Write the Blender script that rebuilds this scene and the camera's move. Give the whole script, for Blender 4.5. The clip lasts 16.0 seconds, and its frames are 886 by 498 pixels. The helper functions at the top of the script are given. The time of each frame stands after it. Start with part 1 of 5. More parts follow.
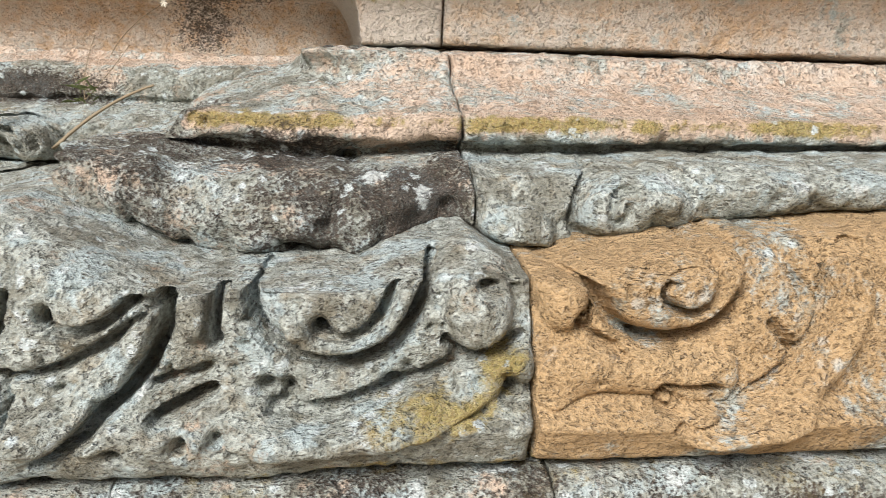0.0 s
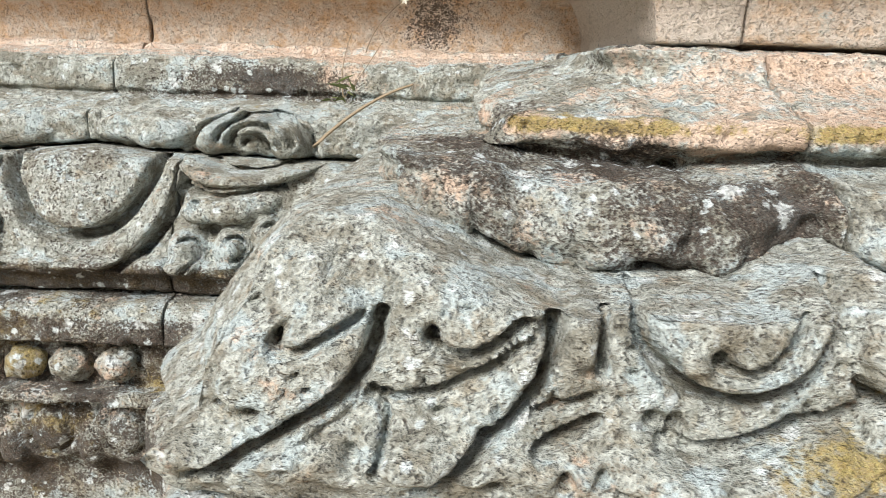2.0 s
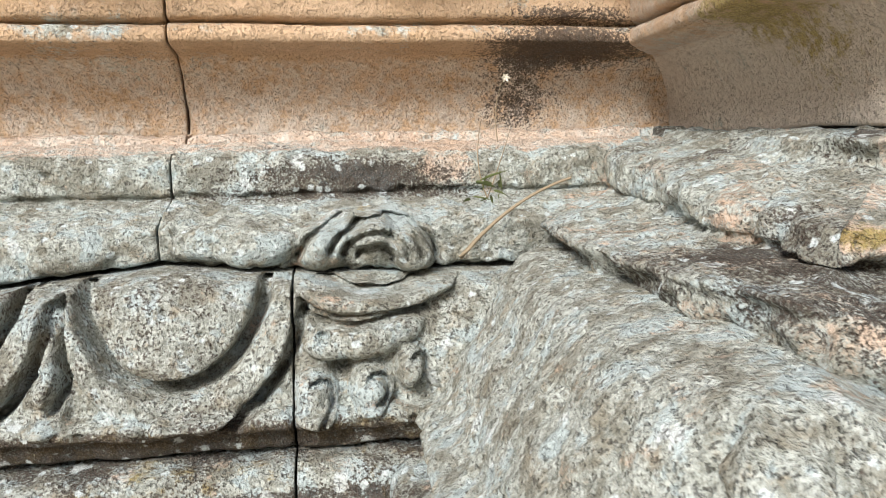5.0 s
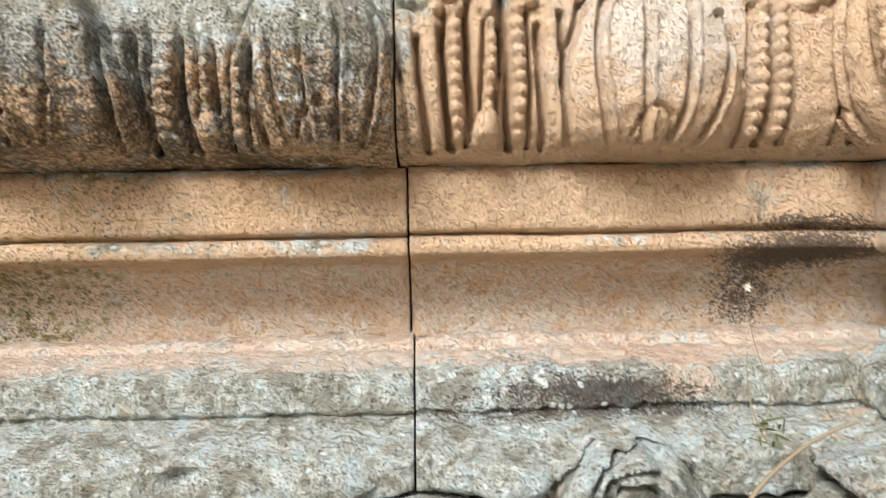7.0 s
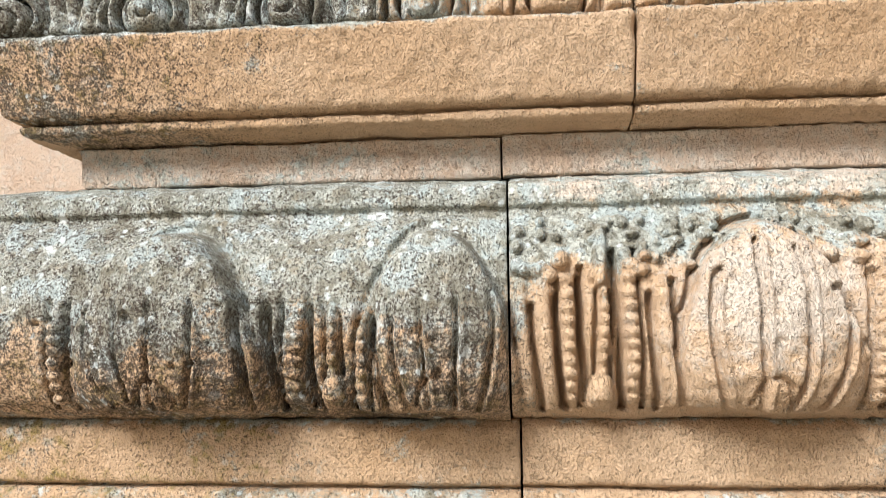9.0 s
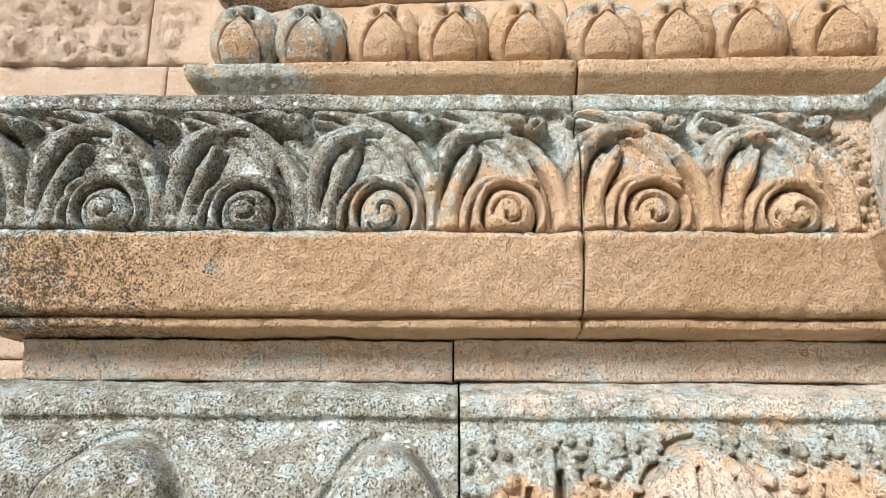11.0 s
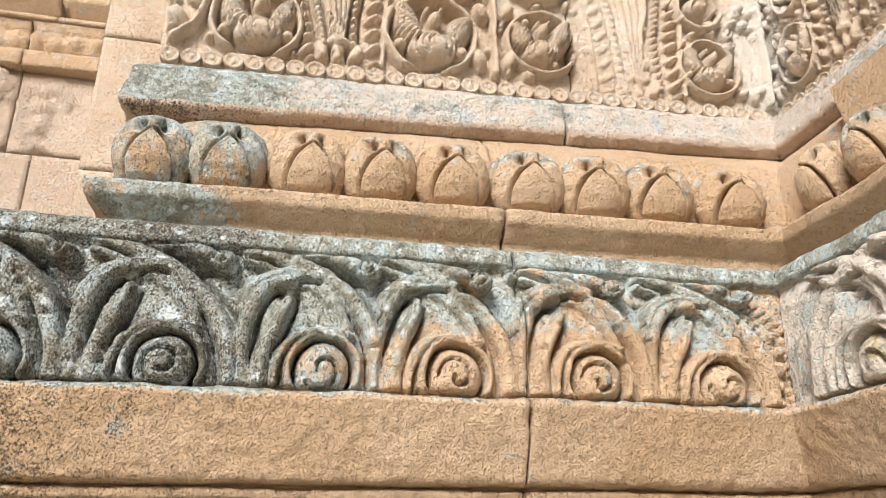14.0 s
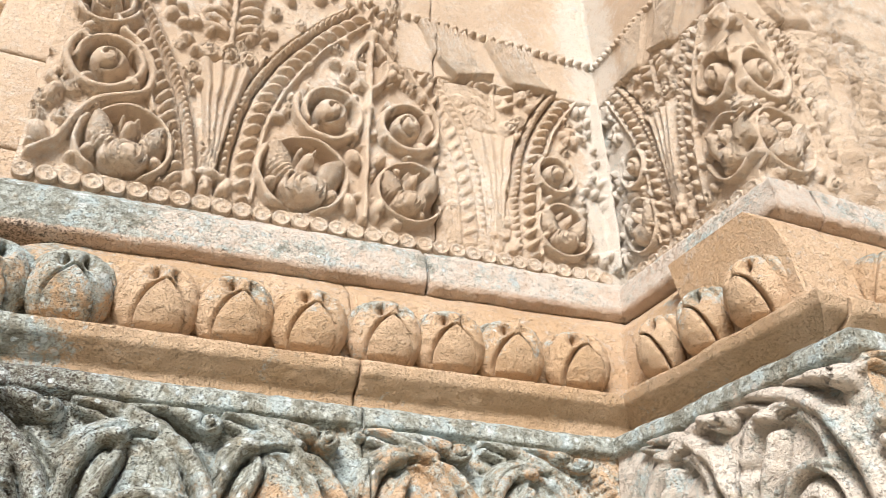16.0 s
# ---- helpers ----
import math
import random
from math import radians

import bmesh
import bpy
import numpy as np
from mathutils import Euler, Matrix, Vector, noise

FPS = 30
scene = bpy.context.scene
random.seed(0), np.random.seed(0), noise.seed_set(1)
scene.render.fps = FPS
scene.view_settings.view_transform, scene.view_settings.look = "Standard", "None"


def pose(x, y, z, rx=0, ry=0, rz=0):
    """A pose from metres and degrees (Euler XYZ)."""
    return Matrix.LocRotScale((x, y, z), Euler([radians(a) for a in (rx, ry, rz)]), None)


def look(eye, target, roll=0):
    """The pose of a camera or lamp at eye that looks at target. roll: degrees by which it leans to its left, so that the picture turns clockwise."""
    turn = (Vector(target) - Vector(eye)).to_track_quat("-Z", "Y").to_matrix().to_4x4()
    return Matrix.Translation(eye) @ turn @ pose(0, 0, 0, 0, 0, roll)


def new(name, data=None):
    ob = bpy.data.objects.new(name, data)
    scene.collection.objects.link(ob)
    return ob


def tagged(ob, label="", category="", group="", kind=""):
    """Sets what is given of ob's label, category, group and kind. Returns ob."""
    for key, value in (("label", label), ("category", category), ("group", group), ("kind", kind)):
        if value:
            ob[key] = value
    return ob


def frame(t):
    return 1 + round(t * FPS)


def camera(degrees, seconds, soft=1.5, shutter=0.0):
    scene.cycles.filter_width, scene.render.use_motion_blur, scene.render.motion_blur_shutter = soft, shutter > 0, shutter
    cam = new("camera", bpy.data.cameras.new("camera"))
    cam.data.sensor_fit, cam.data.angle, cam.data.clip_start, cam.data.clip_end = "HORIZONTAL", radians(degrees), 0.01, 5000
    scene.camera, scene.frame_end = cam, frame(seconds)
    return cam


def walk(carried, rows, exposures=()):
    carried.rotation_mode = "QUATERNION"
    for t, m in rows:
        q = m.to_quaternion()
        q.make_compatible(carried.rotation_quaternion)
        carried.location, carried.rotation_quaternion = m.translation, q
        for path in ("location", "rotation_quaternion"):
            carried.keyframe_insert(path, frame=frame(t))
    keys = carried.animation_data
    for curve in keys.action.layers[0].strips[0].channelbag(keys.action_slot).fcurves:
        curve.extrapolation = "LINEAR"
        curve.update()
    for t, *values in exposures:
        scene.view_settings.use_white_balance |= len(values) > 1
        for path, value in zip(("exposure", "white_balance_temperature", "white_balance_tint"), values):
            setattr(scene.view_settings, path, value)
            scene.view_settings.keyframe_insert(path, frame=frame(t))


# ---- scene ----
cam = camera(60.1, 16.0, soft=0.7, shutter=0.25)
PATH = [
    (0, (-0.134, 0.296, 1.22), (0.12, 2.247, 0.86), 1.2),
    (0.5, (-0.171, 0.303, 1.218), (-0.015, 2.262, 0.847), 1.5),
    (1, (-0.21, 0.308, 1.221), (-0.12, 2.271, 0.849), 2.1),
    (1.5, (-0.254, 0.329, 1.225), (-0.222, 2.295, 0.858), 2.1),
    (2, (-0.327, 0.355, 1.226), (-0.351, 2.317, 0.841), 1.8),
    (2.5, (-0.392, 0.377, 1.228), (-0.385, 2.345, 0.871), 1.3),
    (3, (-0.441, 0.392, 1.227), (-0.381, 2.37, 0.934), 1.6),
    (3.5, (-0.511, 0.426, 1.225), (-0.409, 2.411, 1.006), 1.4),
    (3.7, (-0.526, 0.44, 1.222), (-0.421, 2.424, 0.996), 1.2),
    (5.8, (-0.752, 0.566, 1.332), (-0.407, 2.518, 1.065), -1.7),
    (6, (-0.78, 0.568, 1.345), (-0.439, 2.527, 1.124), -1.6),
    (6.5, (-0.828, 0.589, 1.4), (-0.569, 2.568, 1.27), -1.8),
    (7, (-0.845, 0.582, 1.445), (-0.785, 2.581, 1.416), -1.0),
    (7.5, (-0.878, 0.562, 1.504), (-0.94, 2.56, 1.58), -0.8),
    (8, (-0.883, 0.554, 1.532), (-0.983, 2.544, 1.708), -0.7),
    (8.5, (-0.873, 0.55, 1.562), (-1.018, 2.532, 1.786), -0.6),
    (9, (-0.863, 0.543, 1.635), (-1.05, 2.518, 1.893), -0.5),
    (9.5, (-0.853, 0.535, 1.67), (-1.029, 2.497, 2.016), 0.2),
    (10, (-0.844, 0.526, 1.696), (-0.996, 2.473, 2.125), 0.1),
    (10.2, (-0.839, 0.519, 1.713), (-0.979, 2.463, 2.163), 0.2),
    (12.3, (-0.967, 0.483, 1.822), (-0.704, 2.372, 2.425), 1.2),
    (12.5, (-0.96, 0.488, 1.818), (-0.657, 2.37, 2.424), 1.7),
    (13, (-1.002, 0.538, 1.841), (-0.642, 2.41, 2.448), 2.8),
    (13.5, (-1.043, 0.549, 1.867), (-0.657, 2.4, 2.521), 1.4),
    (14, (-1.044, 0.541, 1.888), (-0.634, 2.352, 2.629), -0.3),
    (14.5, (-1.036, 0.537, 1.907), (-0.533, 2.292, 2.725), -0.6),
    (15, (-1.04, 0.526, 1.921), (-0.466, 2.218, 2.82), -0.9),
    (15.5, (-1.04, 0.516, 1.93), (-0.417, 2.147, 2.905), -0.9),
    (16, (-1.039, 0.509, 1.939), (-0.34, 2.085, 2.953), -0.9),
]
walk(cam, [(t, look(eye, target, roll)) for t, eye, target, roll in PATH],
     [(0.0, 0.36), (1.5, 0.50), (2.5, 0.58), (4.0, 0.58), (6.0, 0.52), (7.5, 0.60), (9.0, 0.58), (12.5, 0.50), (14.0, 0.50), (16.0, 0.56)])

# ---- light: bright overcast sky, soft high sun from behind and to the left ----
world = bpy.data.worlds.new("sky")
scene.world = world
world.use_nodes = True
wn = world.node_tree
sky = wn.nodes.new("ShaderNodeTexSky")
sky.sky_type, sky.sun_disc = "NISHITA", False
sky.sun_elevation, sky.sun_rotation = radians(38), radians(210)
sky.air_density, sky.dust_density = 1.0, 3.0
wn.links.new(sky.outputs[0], wn.nodes["Background"].inputs[0])
wn.nodes["Background"].inputs[1].default_value = 0.060
sun = new("sun", bpy.data.lights.new("sun", "SUN"))
sun.data.energy, sun.data.angle, sun.data.color = 4.0, radians(24), (1.0, 0.99, 0.985)
sun.matrix_world = look((-3.4, -5.8, 5.2), (0, 0, 0))

# ---- tools ----
def part(name, me, material, parent, label=""):
    """One mesh object under a thing or a part."""
    me.materials.append(material)
    ob = new(name, me)
    ob.parent = parent
    if label:
        tagged(ob, label=label)
    return ob


def thing(name, label, category="", group="", kind=""):
    return tagged(new(name), label, category, group, kind)


def lattice(i, j, k, seed):
    n = (i * 374761393 + j * 668265263 + k * 2147483647 + seed * 974711) & 0xFFFFFFFF
    n = ((n ^ (n >> 13)) * 1274126177) & 0xFFFFFFFF
    n = ((n ^ (n >> 16)) * 2246822519) & 0xFFFFFFFF
    return ((n ^ (n >> 15)) & 0xFFFF) / 65535.0


def vnoise(x, y, z, size, seed=0):
    """Smooth value noise, 0 to 1, with cells of the given size in metres."""
    x, y, z = (np.asarray(a, float) / size for a in (x, y, z))
    i, j, k = (np.floor(a).astype(np.int64) for a in (x, y, z))
    fx, fy, fz = x - i, y - j, z - k
    fx, fy, fz = (f * f * (3 - 2 * f) for f in (fx, fy, fz))
    out = 0
    for a in (0, 1):
        for b in (0, 1):
            for c in (0, 1):
                w = (fx if a else 1 - fx) * (fy if b else 1 - fy) * (fz if c else 1 - fz)
                out = out + w * lattice(i + a, j + b, k + c, seed)
    return out


def fbm(x, y, z, size, seed=0, octaves=3):
    out, amp, total = 0, 1.0, 0
    for o in range(octaves):
        out = out + amp * vnoise(x, y, z, size / 2 ** o, seed + 17 * o)
        total += amp
        amp *= 0.55
    return out / total


def step(a, b, x):
    t = np.clip((x - a) / (b - a), 0, 1)
    return t * t * (3 - 2 * t)


def blob(u, z, cu, cz, ru, rz):
    return np.exp(-(((u - cu) / ru) ** 2 + ((z - cz) / rz) ** 2))


def arc(cu, cz, ru, rz, a0, a1, n=18):
    """A run of points on an ellipse, angles in degrees (0 to the right, 90 up)."""
    a = np.radians(np.linspace(a0, a1, n))
    return np.stack([cu + ru * np.cos(a), cz + rz * np.sin(a)], 1)


def spiral(cu, cz, r0, r1, a0, turns, n=44, squash=1.0):
    f = np.linspace(0, 1, n)
    a = np.radians(a0) + f * turns * 2 * math.pi
    r = r0 + (r1 - r0) * f
    return np.stack([cu + r * np.cos(a), cz + squash * r * np.sin(a)], 1)


def bez(p0, p1, p2, p3, n=14):
    t = np.linspace(0, 1, n)[:, None]
    p0, p1, p2, p3 = (np.array(p, float) for p in (p0, p1, p2, p3))
    return (1 - t) ** 3 * p0 + 3 * (1 - t) ** 2 * t * p1 + 3 * (1 - t) * t * t * p2 + t ** 3 * p3


def near(u, z, line, reach):
    """Distance of the points (u, z) to a line, and how far along it (0 to 1); far points stay at a large value."""
    line = np.asarray(line, float)
    d, along = np.full(u.shape, 9.0), np.zeros(u.shape)
    lo, hi = line.min(0) - reach, line.max(0) + reach
    m = (u > lo[0]) & (u < hi[0]) & (z > lo[1]) & (z < hi[1])
    if not m.any():
        return d, along
    pu, pz = u[m], z[m]
    best, where = np.full(pu.shape, 9.0), np.zeros(pu.shape)
    n = len(line) - 1
    for i in range(n):
        a, b = line[i], line[i + 1]
        ab = b - a
        t = np.clip(((pu - a[0]) * ab[0] + (pz - a[1]) * ab[1]) / max(ab @ ab, 1e-12), 0, 1)
        q = np.hypot(pu - a[0] - t * ab[0], pz - a[1] - t * ab[1])
        s = q < best
        best[s], where[s] = q[s], (i + t[s]) / n
    d[m], along[m] = best, where
    return d, along


def ridge(u, z, line, width, height, taper=0.0):
    """A rounded raised line."""
    d, s = near(u, z, line, width * 1.2)
    w = width * (1 - taper * s)
    return height * np.sqrt(np.clip(1 - (d / np.maximum(w, 1e-4)) ** 2, 0, 1))


def groove(u, z, line, width, depth, taper=0.0):
    d, s = near(u, z, line, width * 1.6)
    w = width * (1 - taper * s)
    return -depth * (1 - step(0.45, 1.25, d / np.maximum(w, 1e-4)))


def dome(u, z, cu, cz, ru, rz, height, turn=0.0):
    c, s = math.cos(radians(turn)), math.sin(radians(turn))
    p, q = (u - cu) * c + (z - cz) * s, -(u - cu) * s + (z - cz) * c
    return height * np.sqrt(np.clip(1 - (p / ru) ** 2 - (q / rz) ** 2, 0, 1))


def beads(u, z, line, count, r, height):
    """A row of small round beads along a line."""
    line = np.asarray(line, float)
    f = np.linspace(0, len(line) - 1, count)
    k = np.minimum(f.astype(int), len(line) - 2)
    pts = line[k] + (line[k + 1] - line[k]) * (f - k)[:, None]
    h = np.zeros(u.shape)
    for p in pts:
        m = (np.abs(u - p[0]) < r) & (np.abs(z - p[1]) < r)
        h[m] = np.maximum(h[m], dome(u[m], z[m], p[0], p[1], r, r, height))
    return h


def over(h, r):
    """Lays the raised form r over h, and leaves the hollows beside it."""
    return np.where(r > 0, np.maximum(h, r), h)


# ---- the plan: the wall in the recess, the return, and the wall that stands forward ----
YR, STEP = 1.83, 0.50


def rounded(prof, r, dv):
    """A profile of (Y, z) with its corners eased and its runs divided."""
    p = np.array(prof, float)
    pts = [p[0]]
    for i in range(1, len(p) - 1):
        a, b = p[i - 1] - p[i], p[i + 1] - p[i]
        la, lb = np.linalg.norm(a), np.linalg.norm(b)
        pts += [p[i] + a * min(r / la, 0.33), p[i] + b * min(r / lb, 0.33)]
    pts.append(p[-1])
    out = [pts[0]]
    for q0, q1 in zip(pts[:-1], pts[1:]):
        n = max(1, math.ceil(np.linalg.norm(q1 - q0) / dv))
        out += [q0 + (q1 - q0) * k / n for k in range(1, n + 1)]
    return np.array(out)


def block(prof, segs, left=-1.435, ds=0.006, dv=0.005, relief=None, tint=None, ease=0.004, rough=0.004, seed=0, back=0.22, prof2=None, shift=None, corner=None, deep=1.0):
    """One dressed stone: the profile carried along the plan, with relief, worn edges and closed ends.
    segs: (wall, from, to); None stands for the wall's corner. Returns the mesh."""
    front = rounded(prof, 0.0025, dv)
    front2 = front if prof2 is None else rounded(prof2, 0.0025, dv)
    if len(front2) != len(front):
        f = np.linspace(0, len(front2) - 1, len(front))
        front2 = np.stack([np.interp(f, np.arange(len(front2)), front2[:, c]) for c in (0, 1)], 1)
    cols, nor, us, walls, ends = [], [], [], [], []
    count = len(segs)
    for si, (wall, a, b) in enumerate(segs):
        pr = {"L": front, "W1": front, "W2": front2}.get(wall)
        def span(o):
            if wall == "W1":
                return (a if a is not None else left - o), (b if b is not None else -o)
            if wall == "W2":
                return (a if a is not None else -o), (b if b is not None else 3.0)
            if wall == "R":
                return (a if a is not None else YR - o), (b if b is not None else YR - STEP - o)
            return (a if a is not None else 2.6), (b if b is not None else YR - o)
        o_mid = YR - float(np.median(front[:, 0]))
        p0, p1 = span(o_mid)
        n = max(2, math.ceil(abs(p1 - p0) / ds))
        f = np.linspace(0, 1, n + 1)
        e = min(0.0025 / abs(p1 - p0), 0.2 / n)
        f = np.sort(np.concatenate([f, [e, 1 - e]]))
        if si > 0:
            f = f[1:]
        for t in f:
            if wall == "R":
                pr = front + (front2 - front) * t
            o = YR - pr[:, 0]
            q0, q1 = span(o)
            u = q0 + (q1 - q0) * t + 0 * o
            z = pr[:, 1]
            if wall in ("W1", "W2"):
                base = np.stack([u, YR - o - (STEP if wall == "W2" else 0), z], 1)
                d = np.array([0, -1.0, 0])
            elif wall == "R":
                base = np.stack([-o, u, z], 1)
                d = np.array([-1.0, 0, 0])
            else:
                base = np.stack([left - o, u, z], 1)
                d = np.array([-1.0, 0, 0])
            if (t == 1 and si < count - 1 and b is None):
                d = np.array([-1.0, -1.0, 0])
            cols.append(base)
            nor.append(np.tile(d, (len(z), 1)))
            us.append(np.broadcast_to(u, z.shape))
            walls.append(np.full(len(z), {"W1": 1, "R": 2, "W2": 3, "L": 0}[wall]))
            dist = 9.0
            if si == 0 and a is not None:
                dist = min(dist, abs(t) * abs(p1 - p0))
            if si == count - 1 and b is not None:
                dist = min(dist, abs(1 - t) * abs(p1 - p0))
            ends.append(np.full(len(z), dist))
    V, N, U, Wl, E = np.array(cols), np.array(nor), np.array(us), np.array(walls), np.array(ends)
    Z = V[..., 2].copy()
    h = np.zeros(Z.shape)
    if relief is not None:
        h = h + deep * relief(Wl, U, Z, V)
    if corner is not None:
        o_f = YR - front[None, :, 0] + 0 * Z
        gap_ = np.where(Wl == 3, U + o_f, np.where(Wl == 2, U - (YR - STEP - o_f), 9.0))
        cut = corner(Z) * np.exp(-(np.maximum(gap_, 0) / 0.10) ** 1.6)
    else:
        cut = np.zeros(Z.shape)
    bump_h = rough * 1.3 * (fbm(V[..., 0], V[..., 1], Z, 0.05, seed + 3) - 0.5) + rough * 1.1 * (fbm(V[..., 0], V[..., 1], Z, 0.014, seed + 9, 2) - 0.5)
    tang = np.gradient(front, axis=0)
    tang = tang / np.maximum(np.linalg.norm(tang, axis=1, keepdims=True), 1e-9)
    out_, up_ = tang[:, 1], tang[:, 0]
    chip = ease * (1 + 2.5 * step(0.55, 0.8, vnoise(V[..., 0], V[..., 1], Z, 0.035, seed + 5)))
    h = h - chip * np.exp(-E / 0.0030)
    fade = np.ones(Z.shape[1])
    fade[0] = fade[-1] = 0.0
    h = h * fade
    V = V + N * (h + fade * bump_h * out_[None, :])[..., None]
    V[..., 2] += fade * bump_h * up_[None, :]
    V[..., 2] += fade * 0.004 * (vnoise(V[..., 0], V[..., 1], 0 * Z, 0.11, seed + 21) - 0.5)
    V[..., 0] += cut
    V[..., 1] += cut
    if shift is not None:
        V[..., 2] += shift(Wl, U, Z)
    ns, nv = Z.shape
    # the stone's depth behind its face
    inner = V[:, [0, -1], :].copy()
    inner += -N[:, [0, -1], :] * back
    idx = np.arange(ns * nv).reshape(ns, nv)
    q = np.stack([idx[:-1, :-1], idx[1:, :-1], idx[1:, 1:], idx[:-1, 1:]], -1).reshape(-1, 4)
    bi = ns * nv + np.arange(ns * 2).reshape(ns, 2)
    qb = np.stack([idx[:-1, 0], bi[:-1, 0], bi[1:, 0], idx[1:, 0]], -1)
    qt = np.stack([idx[:-1, -1], idx[1:, -1], bi[1:, 1], bi[:-1, 1]], -1)
    faces = np.concatenate([q, qb, qt]).tolist()
    faces.append([int(i) for i in idx[0]] + [int(bi[0, 1]), int(bi[0, 0])])
    faces.append([int(i) for i in idx[-1][::-1]] + [int(bi[-1, 0]), int(bi[-1, 1])])
    verts = np.concatenate([V.reshape(-1, 3), inner.reshape(-1, 3)])
    me = bpy.data.meshes.new("stone_block")
    me.from_pydata(verts.tolist(), [], faces)
    smooth = np.ones(len(faces), bool)
    smooth[-2:] = False
    me.polygons.foreach_set("use_smooth", smooth)
    wear = np.zeros((len(verts), 4), np.float32)
    if tint is not None:
        for c, layer in enumerate(tint(Wl, U, Z, V)):
            wear[:ns * nv, c] = np.clip(np.broadcast_to(layer, Z.shape), 0, 1).ravel()
    wear[ns * nv:] = np.repeat(wear[:ns * nv].reshape(ns, nv, 4)[:, [0, -1]].reshape(-1, 4), 1, axis=0)
    at = me.attributes.new("wear", "FLOAT_COLOR", "POINT")
    at.data.foreach_set("color", wear.ravel())
    me.update()
    return me


# ---- materials ----
def links(nt, a, b):
    nt.links.new(a, b)


def sandstone(name, base, second, grain=1.0, rough=0.9, lichen=1.0):
    """Weathered sandstone. The mesh's layers say where grey crust, black algae, yellow lichen and pale bloom have
    grown; some of the dark and pale paints shade and light.
    """
    m = bpy.data.materials.new(name)
    m.use_nodes = True
    nt = m.node_tree
    bs = nt.nodes["Principled BSDF"]
    bs.inputs["Roughness"].default_value = rough
    bs.inputs["Specular IOR Level"].default_value = 0.25
    co = nt.nodes.new("ShaderNodeNewGeometry").outputs["Position"]

    def noise_tex(scale, detail=4.0, rough_=0.6, dist=0.0):
        n = nt.nodes.new("ShaderNodeTexNoise")
        n.inputs["Scale"].default_value, n.inputs["Detail"].default_value = scale, detail
        n.inputs["Roughness"].default_value, n.inputs["Distortion"].default_value = rough_, dist
        links(nt, co, n.inputs["Vector"])
        return n.outputs["Fac"]

    def ramp(fac, lo, hi):
        n = nt.nodes.new("ShaderNodeMapRange")
        n.interpolation_type = "SMOOTHSTEP"
        n.inputs["From Min"].default_value, n.inputs["From Max"].default_value = lo, hi
        links(nt, fac, n.inputs["Value"])
        return n.outputs["Result"]

    def math_(op, a, b):
        n = nt.nodes.new("ShaderNodeMath")
        n.operation = op
        for i, v in enumerate((a, b)):
            if isinstance(v, (int, float)):
                n.inputs[i].default_value = v
            else:
                links(nt, v, n.inputs[i])
        return n.outputs[0]

    def mix(fac, a, b):
        n = nt.nodes.new("ShaderNodeMix")
        n.data_type = "RGBA"
        for sock, v in ((n.inputs["Factor"], fac), (n.inputs["A"], a), (n.inputs["B"], b)):
            if isinstance(v, (int, float)):
                sock.default_value = v
            elif isinstance(v, tuple):
                sock.default_value = (*v, 1)
            else:
                links(nt, v, sock)
        return n.outputs["Result"]

    att = nt.nodes.new("ShaderNodeAttribute")
    att.attribute_name = "wear"
    sep = nt.nodes.new("ShaderNodeSeparateColor")
    links(nt, att.outputs["Color"], sep.inputs[0])
    grey, dark, ochre, pale = sep.outputs[0], sep.outputs[1], sep.outputs[2], att.outputs["Alpha"]
    rnd = nt.nodes.new("ShaderNodeObjectInfo").outputs["Random"]
    big, mid, fine, speck = noise_tex(5, 3), noise_tex(38, 5, 0.65), noise_tex(300, 3, 0.7), noise_tex(650, 2, 0.6)
    pore, bloom_ = noise_tex(150, 3, 0.65), noise_tex(23, 4, 0.62, 0.2)
    patch, crust = noise_tex(16, 5, 0.66, 0.3), noise_tex(85, 6, 0.8, 0.0)

    def wide(f, k=2.3):
        return math_("ADD", math_("MULTIPLY", math_("SUBTRACT", f, 0.5), k), 0.5)

    def cover(layer, noise_, soft=0.12, amount=0.95):
        """A layer covers where it outweighs the noise."""
        return math_("MULTIPLY", ramp(math_("ADD", layer, noise_), 1.0 - soft, 1.0 + soft), amount)

    col = mix(ramp(big, 0.35, 0.65), base, second)
    col = mix(math_("MULTIPLY", ramp(mid, 0.42, 0.75), 0.45), col, tuple(0.66 * c for c in base))
    col = mix(math_("MULTIPLY", rnd, 0.25), col, tuple(1.12 * c for c in second))
    n1 = wide(math_("ADD", math_("MULTIPLY", patch, 0.55), math_("MULTIPLY", crust, 0.45)))
    n2 = wide(math_("ADD", math_("MULTIPLY", mid, 0.45), math_("MULTIPLY", crust, 0.45)))
    n3 = wide(math_("ADD", math_("MULTIPLY", fine, 0.5), math_("MULTIPLY", crust, 0.5)))
    g_col = mix(ramp(crust, 0.35, 0.64), (0.225, 0.25, 0.215), (0.58, 0.625, 0.575))
    g_col = mix(math_("MULTIPLY", ramp(mid, 0.52, 0.68), 0.55), g_col, (0.36, 0.30, 0.20))
    g_col = mix(math_("MULTIPLY", ramp(bloom_, 0.53, 0.60), 0.66), g_col, (0.50, 0.62, 0.64))
    g_col = mix(math_("MULTIPLY", math_("SUBTRACT", 1.0, ramp(bloom_, 0.40, 0.47)), 0.62), g_col, (0.16, 0.155, 0.11))
    col = mix(cover(pale, n2, 0.25, 0.8), col, (0.74, 0.68, 0.60))
    col = mix(cover(grey, n1, 0.15, 0.92), col, g_col)
